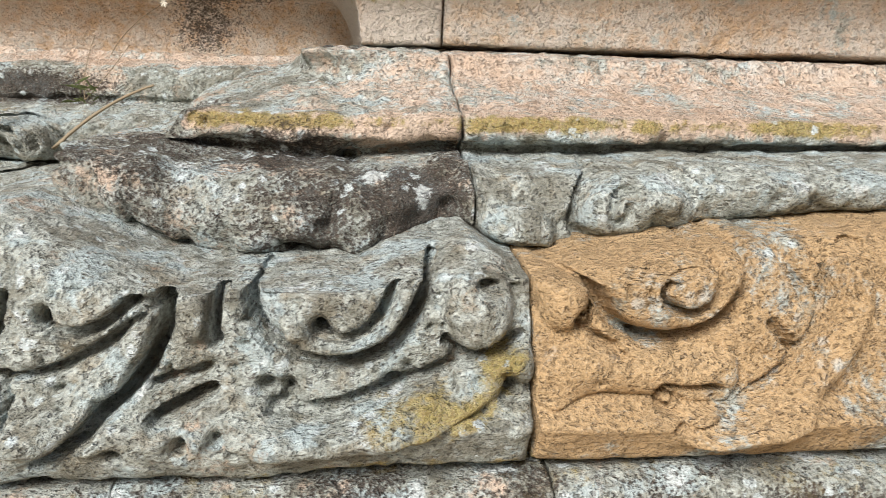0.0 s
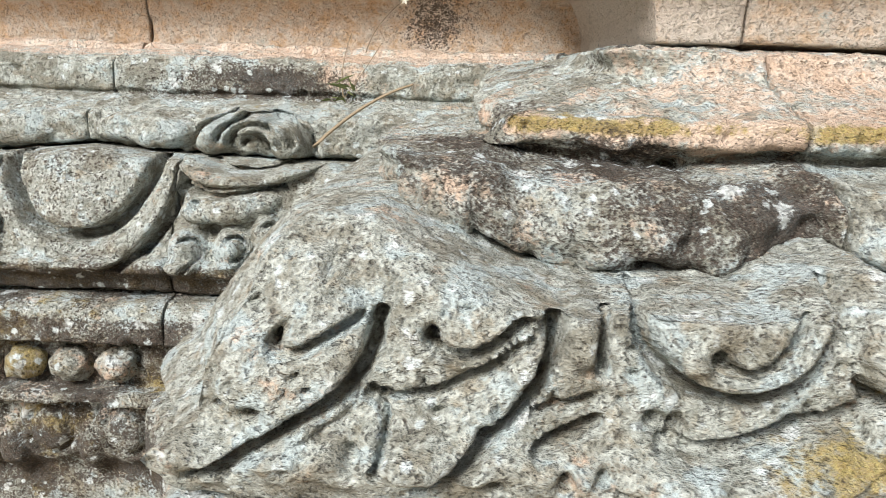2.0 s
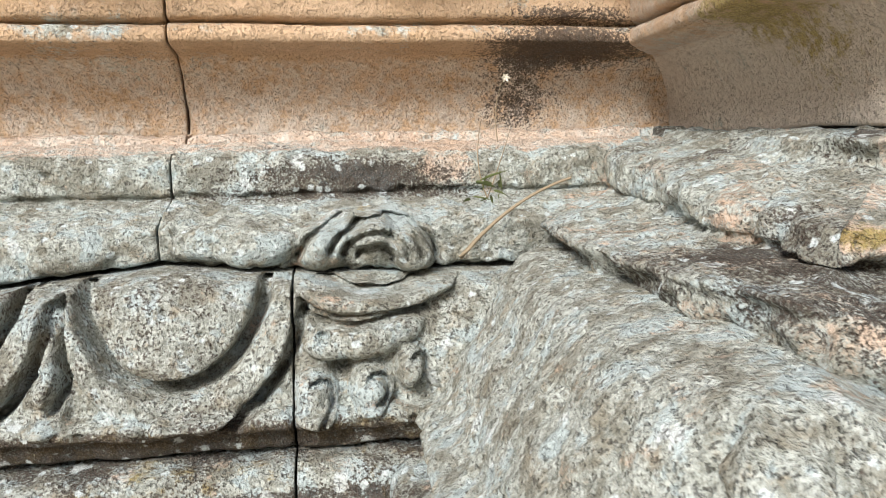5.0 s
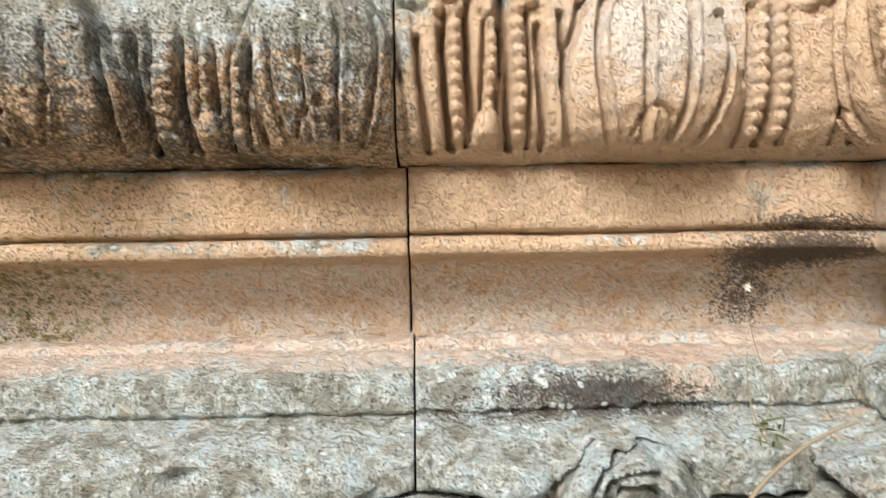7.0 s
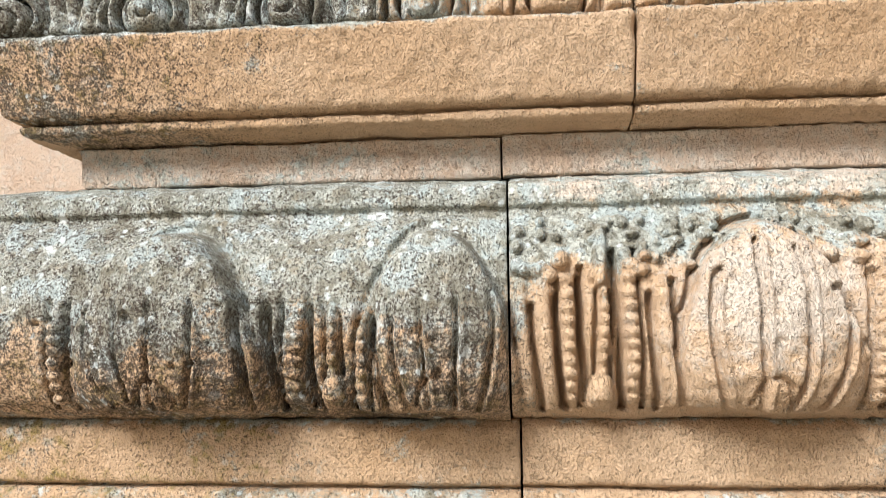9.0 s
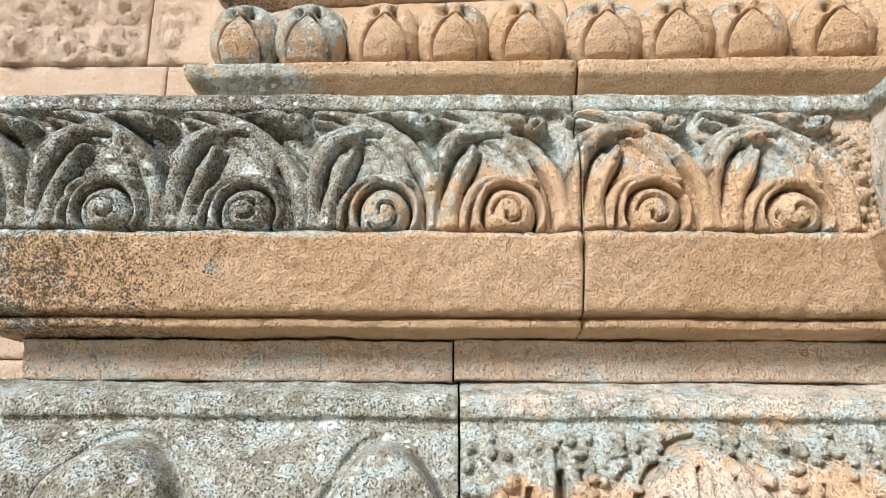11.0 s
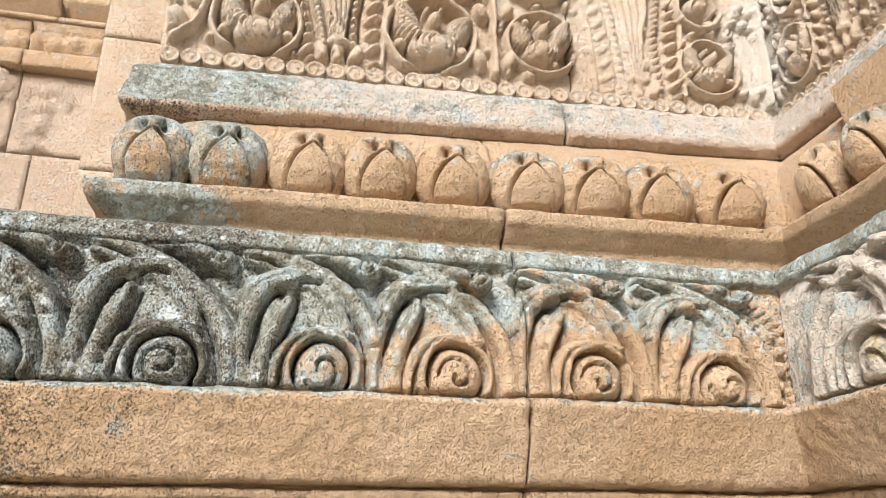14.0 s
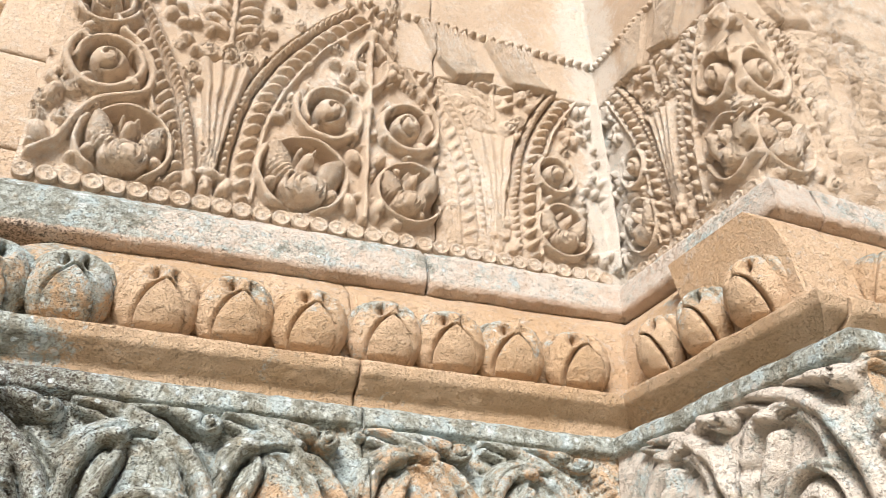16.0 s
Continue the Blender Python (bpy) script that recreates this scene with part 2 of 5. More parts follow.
    col = mix(cover(ochre, n2, 0.14, 0.85), col, mix(ramp(fine, 0.4, 0.6), (0.27, 0.19, 0.05), (0.58, 0.46, 0.15)))
    col = mix(cover(dark, n3, 0.16, 0.9), col, mix(ramp(fine, 0.42, 0.66), (0.030, 0.022, 0.016), (0.12, 0.085, 0.065)))
    # pale round lichen spots
    vo = nt.nodes.new("ShaderNodeTexVoronoi")
    vo.inputs["Scale"].default_value = 48
    links(nt, co, vo.inputs["Vector"])
    wob = math_("ADD", vo.outputs["Distance"], math_("MULTIPLY", math_("SUBTRACT", crust, 0.5), 0.9))
    spots = math_("MULTIPLY", math_("SUBTRACT", 1.0, ramp(wob, 0.16, 0.26)), ramp(patch, 0.47, 0.54))
    spots = math_("MULTIPLY", spots, math_("MULTIPLY", ramp(grey, 0.25, 0.5), 0.95 * lichen))
    col = mix(spots, col, (0.66, 0.72, 0.71))
    vb = nt.nodes.new("ShaderNodeTexVoronoi")
    vb.inputs["Scale"].default_value = 21
    links(nt, co, vb.inputs["Vector"])
    wob = math_("ADD", vb.outputs["Distance"], math_("MULTIPLY", math_("SUBTRACT", crust, 0.5), 0.8))
    spots = math_("MULTIPLY", math_("SUBTRACT", 1.0, ramp(wob, 0.17, 0.25)), ramp(bloom_, 0.50, 0.56))
    spots = math_("MULTIPLY", spots, math_("MULTIPLY", ramp(grey, 0.35, 0.6), 0.85 * lichen))
    col = mix(spots, col, (0.72, 0.76, 0.74))
    # grain: dark pores and light grains
    holes = math_("MULTIPLY", ramp(pore, 0.575, 0.64), math_("ADD", math_("MULTIPLY", ramp(grey, 0.1, 0.8), 0.26), 0.04))
    col = mix(holes, col, (0.05, 0.04, 0.03))
    col = mix(math_("MULTIPLY", ramp(fine, 0.54, 0.66), math_("ADD", math_("MULTIPLY", ramp(grey, 0.2, 0.8), 0.14), 0.15)), col, mix(0.70, col, (0.045, 0.035, 0.025)))
    col = mix(math_("MULTIPLY", ramp(speck, 0.54, 0.68), 0.15), col, (0.82, 0.78, 0.70))
    links(nt, col, bs.inputs["Base Color"])
    hgt = math_("SUBTRACT", math_("MULTIPLY", mid, 0.9), math_("MULTIPLY", ramp(fine, 0.45, 0.72), 0.20))
    hgt = math_("ADD", hgt, math_("MULTIPLY", crust, 0.40))
    hgt = math_("SUBTRACT", math_("ADD", hgt, math_("MULTIPLY", speck, 0.12)), math_("MULTIPLY", ramp(pore, 0.57, 0.66), 0.30))
    bump = nt.nodes.new("ShaderNodeBump")
    bump.inputs["Strength"].default_value, bump.inputs["Distance"].default_value = 1.0, 0.013 * grain
    links(nt, hgt, bump.inputs["Height"])
    links(nt, bump.outputs[0], bs.inputs["Normal"])
    return m


ORANGE = sandstone("orange_sandstone", (0.585, 0.390, 0.228), (0.665, 0.475, 0.312), 0.75)
PINK = sandstone("pink_sandstone", (0.61, 0.445, 0.325), (0.70, 0.55, 0.425), 0.9)
BUFF = sandstone("buff_sandstone", (0.56, 0.415, 0.29), (0.66, 0.52, 0.385), 0.6)
GOLD = sandstone("golden_sandstone", (0.48, 0.318, 0.16), (0.57, 0.39, 0.21), 0.8)
# ---- ground ----
def soil():
    m = bpy.data.materials.new("sandy_soil")
    m.use_nodes = True
    nt = m.node_tree
    n = nt.nodes.new("ShaderNodeTexNoise")
    n.inputs["Scale"].default_value, n.inputs["Detail"].default_value = 9, 8
    r = nt.nodes.new("ShaderNodeValToRGB")
    r.color_ramp.elements[0].position, r.color_ramp.elements[0].color = 0.35, (0.26, 0.19, 0.12, 1)
    r.color_ramp.elements[1].position, r.color_ramp.elements[1].color = 0.68, (0.56, 0.455, 0.325, 1)
    nt.links.new(n.outputs["Fac"], r.inputs[0])
    nt.links.new(r.outputs[0], nt.nodes["Principled BSDF"].inputs["Base Color"])
    nt.nodes["Principled BSDF"].inputs["Roughness"].default_value = 0.95
    return m


gm = bpy.data.meshes.new("ground")
gm.from_pydata([(-400, -400, 0), (400, -400, 0), (400, 400, 0), (-400, 400, 0)], [], [(0, 1, 2, 3)])
gm.materials.append(soil())
tagged(new("ground", gm), "bare sandy ground before the temple plinth", "ground", kind="structure")

# ---- courses: profiles of (Y, z) from below ----
P_BEAD = [(1.36, 0.0), (1.36, 0.70), (1.34, 0.72), (1.335, 0.81), (1.30, 0.815), (1.30, 0.828), (1.335, 0.832), (1.335, 0.892), (1.303, 0.897), (1.303, 0.94), (1.32, 0.95), (1.39, 0.955)]
P_PETAL = [(1.39, 0.951), (1.345, 0.962), (1.335, 0.985), (1.318, 0.990), (1.318, 1.003), (1.345, 1.012), (1.352, 1.06), (1.375, 1.115), (1.395, 1.136), (1.43, 1.143)]
P_PETAL2 = [(1.37, 0.951), (1.32, 0.960), (1.305, 0.985), (1.30, 0.992), (1.318, 1.003), (1.330, 1.012), (1.332, 1.06), (1.345, 1.105), (1.37, 1.121), (1.47, 1.131)]
P_LEDGE = [(1.50, 1.147), (1.455, 1.150), (1.452, 1.19), (1.50, 1.208), (1.555, 1.222), (1.545, 1.228), (1.545, 1.262), (1.56, 1.276), (1.62, 1.288), (1.66, 1.290), (1.668, 1.302), (1.74, 1.304)]
P_LEDGE2 = [(1.48, 1.122), (1.437, 1.129), (1.43, 1.155), (1.455, 1.174), (1.552, 1.184), (1.546, 1.188), (1.518, 1.192), (1.520, 1.213), (1.552, 1.221), (1.60, 1.240), (1.628, 1.252), (1.632, 1.257), (1.640, 1.279), (1.76, 1.290)]
P_LOWBAND = [(1.76, 1.292), (1.716, 1.294), (1.71, 1.34), (1.69, 1.385), (1.662, 1.412), (1.622, 1.417), (1.600, 1.423), (1.597, 1.434), (1.603, 1.444), (1.622, 1.449), (1.604, 1.453), (1.599, 1.459), (1.590, 1.526), (1.602, 1.540), (1.66, 1.5468)]
P_TORUS = [(1.68, 1.540), (1.604, 1.540), (1.566, 1.552), (1.540, 1.572), (1.522, 1.60), (1.510, 1.65), (1.510, 1.70), (1.524, 1.75), (1.555, 1.793), (1.578, 1.817), (1.582, 1.825), (1.572, 1.830), (1.575, 1.855), (1.588, 1.862), (1.68, 1.889)]
P_PINK = [(1.70, 1.884), (1.652, 1.886), (1.650, 1.938), (1.645, 1.946), (1.70, 1.948)]
P_SCROLL = [(1.70, 1.9484), (1.640, 1.949), (1.618, 1.951), (1.590, 1.955), (1.586, 1.966), (1.604, 1.971), (1.576, 1.975), (1.570, 1.981), (1.530, 2.078), (1.538, 2.085), (1.570, 2.090), (1.572, 2.105), (1.566, 2.18), (1.578, 2.25), (1.598, 2.290), (1.583, 2.297), (1.586, 2.320), (1.604, 2.330), (1.78, 2.351)]
P_LOTUS = [(1.80, 2.345), (1.762, 2.346), (1.760, 2.402), (1.750, 2.409), (1.722, 2.434), (1.718, 2.456), (1.742, 2.464), (1.785, 2.472), (1.795, 2.50), (1.80, 2.58), (1.825, 2.64), (1.88, 2.688)]
P_SLAB = [(1.90, 2.680), (1.868, 2.685), (1.850, 2.697), (1.848, 2.710), (1.862, 2.780), (1.885, 2.802), (1.97, 2.832)]
P_PANEL = [(1.99, 2.824), (1.955, 2.826), (1.955, 4.25), (1.97, 4.27)]


def on(wl, which, u, z, f, hand=0.006):
    """The relief f(u, z) on the walls named alone; hand: how far the carver's lines stray."""
    h = np.zeros(z.shape)
    m = np.isin(wl, which)
    if m.any():
        a, b = u[m], z[m]
        da = hand * (fbm(a, 0 * a + 1.7, b, 0.06, 91) - 0.5) * 2
        db = hand * (fbm(a, 0 * a + 5.3, b, 0.06, 92) - 0.5) * 2
        h[m] = f(a + da, b + db)
    return h


def pits(u, z, count, u0, u1, z0, z1, r, depth, seed):
    rng = random.Random(seed)
    h = np.zeros(u.shape)
    for _ in range(count):
        h += -depth * rng.uniform(0.5, 1.2) * blob(u, z, rng.uniform(u0, u1), rng.uniform(z0, z1), r * rng.uniform(0.5, 1.5), r * rng.uniform(0.5, 1.2))
    return h


def seam(wl, u):
    """How far the worn bed joint above the petals rises and sinks."""
    s = np.zeros(u.shape)
    s1 = np.interp(u, (-1.4, -1.06, -0.95, -0.85, -0.70, -0.45), (-0.05, -0.020, -0.006, 0.004, -0.005, -0.012))
    s2 = np.interp(u, (-0.40, -0.345, -0.30, -0.25, -0.127, -0.085, -0.034, -0.004, 0.035, 0.11, 0.19, 0.35), (0.022, 0.0, -0.018, -0.028, -0.029, -0.016, -0.003, -0.021, -0.023, -0.012, 0.0, 0.008))
    s = np.where(wl == 1, s1, s)
    s = np.where(wl == 3, s2, s)
    return np.where(wl == 2, 0.020, s)


# ---- lower courses: carving ----
def carve_beadcourse(wl, u, z, v):
    def f(u, z):
        h = 0 * u
        for k in range(16):
            c = -1.50 + 0.105 * k
            h = over(h, dome(u, z, c, 0.765, 0.045, 0.055, 0.02))
            h += groove(u, z, arc(c, 0.765, 0.028, 0.036, 200, 520), 0.005, 0.012)
            h = over(h, dome(u, z, c + 0.052, 0.735, 0.018, 0.05, 0.018))
        return h + pits(u, z, 60, -1.4, -0.4, 0.70, 0.95, 0.007, 0.008, 4)
    return on(wl, (1,), u, z, f) + on(wl, (2,), u, z, lambda a, b: 0.074 * step(0.84, 1.02, a) + pits(a, b, 40, 0.84, 1.3, 0.70, 0.95, 0.008, 0.008, 5))


def carve_petals(wl, u, z, v):
    def grey_stone(u, z):
        # the whole hanging petal with its curl
        h = dome(u, z, -0.135, 1.118, 0.064, 0.078, 0.011)
        h += groove(u, z, bez((-0.194, 1.122), (-0.220, 1.072), (-0.178, 1.036), (-0.132, 1.038)), 0.0058, 0.019)
        h += groove(u, z, bez((-0.132, 1.038), (-0.098, 1.040), (-0.078, 1.075), (-0.067, 1.116)), 0.0064, 0.019)
        h += groove(u, z, bez((-0.152, 1.066), (-0.140, 1.050), (-0.104, 1.056), (-0.098, 1.104)), 0.0046, 0.014)
        h += -0.014 * blob(u, z, -0.152, 1.067, 0.006, 0.007)
        h += ridge(u, z, bez((-0.180, 1.075), (-0.160, 1.040), (-0.100, 1.045), (-0.083, 1.105)), 0.009, 0.004)
        # second petal
        h += dome(u, z, -0.318, 1.095, 0.056, 0.042, 0.010)
        h += groove(u, z, bez((-0.342, 1.075), (-0.334, 1.056), (-0.304, 1.058), (-0.280, 1.088)), 0.0046, 0.013)
        h += -0.013 * blob(u, z, -0.342, 1.074, 0.006, 0.008)
        h += groove(u, z, bez((-0.380, 1.034), (-0.350, 1.018), (-0.305, 1.048), (-0.262, 1.086)), 0.0046, 0.010, 0.2)
        h += groove(u, z, bez((-0.257, 1.098), (-0.256, 1.050), (-0.280, 1.010), (-0.352, 0.970)), 0.0068, 0.018, 0.35)
        h += ridge(u, z, bez((-0.268, 1.075), (-0.285, 1.030), (-0.315, 1.012), (-0.352, 0.995)), 0.012, 0.007)
        # third petal, at the corner
        h += dome(u, z, -0.440, 1.055, 0.055, 0.055, 0.011, 40)
        h += groove(u, z, bez((-0.383, 1.083), (-0.376, 1.035), (-0.425, 1.012), (-0.500, 0.976)), 0.0068, 0.017, 0.2)
        h += groove(u, z, bez((-0.458, 1.066), (-0.446, 1.048), (-0.425, 1.070), (-0.398, 1.082)), 0.0046, 0.010)
        h += -0.013 * blob(u, z, -0.457, 1.068, 0.005, 0.007) - 0.013 * blob(u, z, -0.462, 1.019, 0.007, 0.005)
        h += groove(u, z, bez((-0.372, 1.026), (-0.364, 1.014), (-0.366, 1.000), (-0.376, 0.988)), 0.0036, 0.009)
        # budlet and slashes between the petals
        h += dome(u, z, -0.240, 1.092, 0.015, 0.036, 0.009) + groove(u, z, bez((-0.222, 1.114), (-0.221, 1.09), (-0.230, 1.080), (-0.225, 1.056)), 0.0042, 0.014)
        h += groove(u, z, [(-0.268, 1.023), (-0.233, 1.036)], 0.0042, 0.010) + groove(u, z, [(-0.266, 1.002), (-0.229, 1.021)], 0.0050, 0.014)
        # the round lump by the joint, and the wave below
        h += dome(u, z, -0.037, 1.076, 0.026, 0.034, 0.012) + groove(u, z, bez((-0.060, 1.052), (-0.05, 1.038), (-0.03, 1.040), (-0.016, 1.054)), 0.0045, 0.010)
        h += -0.020 * blob(u, z, -0.029, 1.092, 0.008, 0.005)
        wave = bez((-0.185, 1.006), (-0.13, 0.990), (-0.08, 1.030), (-0.006, 1.052), 22)
        h += ridge(u, z, wave - (0, 0.020), 0.016, 0.008) + groove(u, z, wave, 0.0058, 0.011)
        for cu, cz in ((-0.190, 1.020), (-0.175, 1.015), (-0.098, 1.018), (-0.060, 1.023), (-0.012, 1.017), (-0.390, 0.994), (-0.292, 0.979), (-0.249, 0.988), (-0.224, 0.991)):
            h += -0.014 * blob(u, z, cu, cz, 0.0060, 0.0065)
        return h + pits(u, z, 110, -0.55, 0.0, 0.96, 1.11, 0.0042, 0.006, 7)

    def gold_stone(u, z):
        h = dome(u, z, 0.110, 1.124, 0.072, 0.066, 0.016)
        h += groove(u, z, bez((0.024, 1.124), (0.056, 1.108), (0.050, 1.060), (0.092, 1.052)), 0.0052, 0.014)
        h += groove(u, z, bez((0.092, 1.052), (0.140, 1.050), (0.176, 1.080), (0.178, 1.130)), 0.0064, 0.017)
        h += groove(u, z, bez((0.150, 1.132), (0.142, 1.108), (0.150, 1.078), (0.124, 1.075)), 0.0040, 0.013)
        h += groove(u, z, arc(0.121, 1.091, 0.020, 0.0165, 280, 140, 20), 0.0038, 0.013)
        for r in (0.026, 0.034, 0.042, 0.050):
            h += groove(u, z, arc(0.122, 1.092, r, r * 0.85, 70, 185), 0.0015, 0.003)
        # the lobe by the joint with its small curl
        h += dome(u, z, 0.026, 1.092, 0.022, 0.034, 0.010) + groove(u, z, spiral(0.042, 1.068, 0.011, 0.003, 60, -0.9), 0.003, 0.010)
        h += groove(u, z, bez((0.048, 1.062), (0.058, 1.046), (0.064, 1.052), (0.074, 1.040)), 0.0034, 0.009)
        # small spiral with its stem
        h += ridge(u, z, bez((0.02, 1.02), (0.06, 1.04), (0.10, 1.02), (0.15, 1.025)), 0.018, 0.008)
        h += groove(u, z, spiral(0.108, 1.008, 0.011, 0.003, 60, 1.2), 0.0028, 0.009) + groove(u, z, [(0.116, 1.018), (0.150, 1.016)], 0.0028, 0.009)
        # the large stem that rises to the next petal
        stem = bez((0.130, 0.984), (0.200, 0.990), (0.256, 1.030), (0.262, 1.095))
        h += ridge(u, z, stem, 0.015, 0.012) + groove(u, z, stem - (0.018, -0.006), 0.004, 0.008)
        h += groove(u, z, bez((0.209, 1.128), (0.208, 1.10), (0.222, 1.092), (0.225, 1.080)), 0.0046, 0.010)
        h += groove(u, z, bez((0.196, 1.062), (0.206, 1.052), (0.214, 1.046), (0.218, 1.032)), 0.0040, 0.009)
        for r in (0.020, 0.030, 0.040):
            h += groove(u, z, arc(0.275, 1.092, r, r * 1.3, 60, 200), 0.0022, 0.005)
        for k in range(4):
            h += dome(u, z, 0.335 + 0.065 * k, 1.075 - 0.012 * (k % 2), 0.026, 0.034, 0.012) + groove(u, z, spiral(0.335 + 0.065 * k, 1.08, 0.016, 0.004, 30, 1.1), 0.0035, 0.008)
        return h + pits(u, z, 50, 0.01, 0.4, 0.99, 1.11, 0.0035, 0.005, 8)

    def recess(u, z):
        h = 0 * u
        for c in (-1.345, -1.085, -0.825):
            h += dome(u, z, c, 1.150, 0.090, 0.115, 0.014)
            h += groove(u, z, arc(c, 1.146, 0.094, 0.112, 184, 356, 24), 0.0085, 0.020)
            h += ridge(u, z, arc(c + 0.01, 1.146, 0.118, 0.140, 186, 350, 24), 0.018, 0.009)
            h += groove(u, z, arc(c, 1.15, 0.140, 0.172, 262, 352, 20), 0.0075, 0.016)
            h += dome(u, z, c - 0.125, 1.085, 0.016, 0.06, 0.009) + groove(u, z, bez((c - 0.112, 1.13), (c - 0.115, 1.09), (c - 0.10, 1.05), (c - 0.115, 1.02)), 0.006, 0.013)
            h += dome(u, z, c - 0.125, 1.025, 0.024, 0.03, 0.010)
        h = over(h, dome(u, z, -0.622, 1.082, 0.066, 0.028, 0.016, 8))
        h += groove(u, z, bez((-0.688, 1.108), (-0.66, 1.085), (-0.60, 1.095), (-0.555, 1.112)), 0.0045, 0.012) - 0.012 * blob(u, z, -0.665, 1.083, 0.007, 0.006)
        h = over(h, ridge(u, z, bez((-0.690, 1.142), (-0.66, 1.108), (-0.59, 1.108), (-0.515, 1.150), 20), 0.0125, 0.017))
        h += groove(u, z, bez((-0.680, 1.150), (-0.65, 1.124), (-0.59, 1.124), (-0.535, 1.150), 20), 0.0045, 0.012)
        for cu, cz, ru, rz in ((-0.678, 1.018, 0.024, 0.034), (-0.618, 1.026, 0.026, 0.026), (-0.575, 1.046, 0.018, 0.024)):
            h = over(h, dome(u, z, cu, cz, ru, rz, 0.018)) + groove(u, z, arc(cu + 0.006, cz, ru * 0.5, rz * 0.55, -80, 120), 0.0036, 0.010)
        h += -0.016 * blob(u, z, -0.648, 1.044, 0.010, 0.012)
        return (h + pits(u, z, 60, -1.3, -0.55, 0.98, 1.13, 0.006, 0.006, 9)) * step(0.985, 1.0, z)

    return on(wl, (3,), u, z, lambda a, b: np.where(a < 0.005, grey_stone(a, b), gold_stone(a, b)) * step(0.97, 0.985, b), 0.0025) + on(wl, (1,), u, z, recess) + on(wl, (2,), u, z, lambda a, b: 0.036 * step(0.84, 1.02, a) * np.clip((1.14 - b) / 0.17, 0, 1) + pits(a, b, 60, 0.84, 1.3, 0.96, 1.13, 0.007, 0.006, 6))


def carve_ledge(wl, u, z, v):
    def recess(u, z):
        h = dome(u, z, -0.612, 1.176, 0.080, 0.036, 0.016) + dome(u, z, -0.775, 1.170, 0.07, 0.026, 0.012) + dome(u, z, -0.95, 1.168, 0.05, 0.02, 0.010)
        h = over(h, dome(u, z, -0.745, 1.168, 0.050, 0.022, 0.024, 8))
        h = over(h, dome(u, z, -0.664, 1.172, 0.034, 0.028, 0.028, 20))
        h = over(h, dome(u, z, -0.612, 1.186, 0.046, 0.022, 0.034, -8))
        h = over(h, dome(u, z, -0.566, 1.172, 0.040, 0.026, 0.036, -28))
        for r, d in ((0.056, 0.014), (0.040, 0.012), (0.022, 0.012)):
            h += groove(u, z, arc(-0.604, 1.158, r, r * 0.72, 12, 168, 22), 0.0038, d)
        h += groove(u, z, bez((-0.694, 1.164), (-0.682, 1.186), (-0.664, 1.196), (-0.645, 1.200)), 0.0045, 0.014) + groove(u, z, bez((-0.590, 1.202), (-0.562, 1.200), (-0.536, 1.184), (-0.528, 1.160)), 0.0045, 0.014)
        h += -0.018 * blob(u, z, -0.628, 1.196, 0.009, 0.006) - 0.016 * blob(u, z, -0.578, 1.192, 0.008, 0.005)
        h += -0.014 * blob(u, z, -1.12, 1.182, 0.022, 0.007) - 0.012 * blob(u, z, -1.16, 1.16, 0.012, 0.006)
        return h + pits(u, z, 40, -1.4, -0.45, 1.15, 1.28, 0.006, 0.005, 11)

    def forward(u, z):
        low = 1 - step(1.175, 1.205, z)
        x = 0 * u + 0.3
        nose = step(-0.015, -0.04, u)
        h = low * nose * (0.022 * (fbm(u, x, z, 0.05, 31) - 0.35) + dome(u, z, -0.125, 1.148, 0.024, 0.020, 0.010) + dome(u, z, -0.20, 1.150, 0.06, 0.02, 0.006) + dome(u, z, -0.33, 1.155, 0.04, 0.03, 0.008))
        h += -0.024 * blob(u, z, -0.135, 1.183, 0.011, 0.006) - 0.020 * blob(u, z, -0.175, 1.135, 0.014, 0.004) - 0.014 * low * step(-0.10, -0.07, u) * nose
        h += step(-0.28, -0.34, u) * (0.018 * blob(0 * u, z, 0, 1.180, 1, 0.014) - 0.008 * blob(0 * u, z, 0, 1.203, 1, 0.012))
        right = 1 - nose
        h += low * right * (dome(u, z, 0.012, 1.135, 0.034, 0.026, 0.015) + dome(u, z, 0.108, 1.152, 0.045, 0.028, 0.016) + dome(u, z, 0.150, 1.142, 0.018, 0.020, 0.010))
        h += right * (groove(u, z, arc(0.108, 1.148, 0.046, 0.030, 60, 215), 0.005, 0.012) + groove(u, z, spiral(0.100, 1.150, 0.014, 0.004, 40, 1.0), 0.004, 0.007))
        for c in (0.24, 0.33, 0.43):
            h += low * right * dome(u, z, c, 1.150, 0.05, 0.022, 0.010)
        return h + pits(u, z, 50, -0.35, 0.6, 1.13, 1.22, 0.006, 0.006, 12)

    return on(wl, (1,), u, z, recess) + on(wl, (3,), u, z, forward) + on(wl, (2,), u, z, lambda a, b: (0.022 * (fbm(a, 0 * a, b, 0.05, 33) - 0.45) + 0.016 * blob(0 * a, b, 0, 1.180, 1, 0.014)) * (1 - step(1.25, 1.29, b)))


def tint_low(wl, u, z, v):
    n = fbm(v[..., 0], v[..., 1], z, 0.09, 51)
    grey = 0.72 + 0.35 * (n - 0.5)
    dark = 0.40 + 0.9 * (fbm(u, v[..., 1], z, 0.05, 52) - 0.5) + 0.20 * (z < 0.93)
    ochre = 0.40 + 0.9 * (fbm(u, v[..., 1], z, 0.07, 53) - 0.5)
    return grey, dark, ochre, 0.3


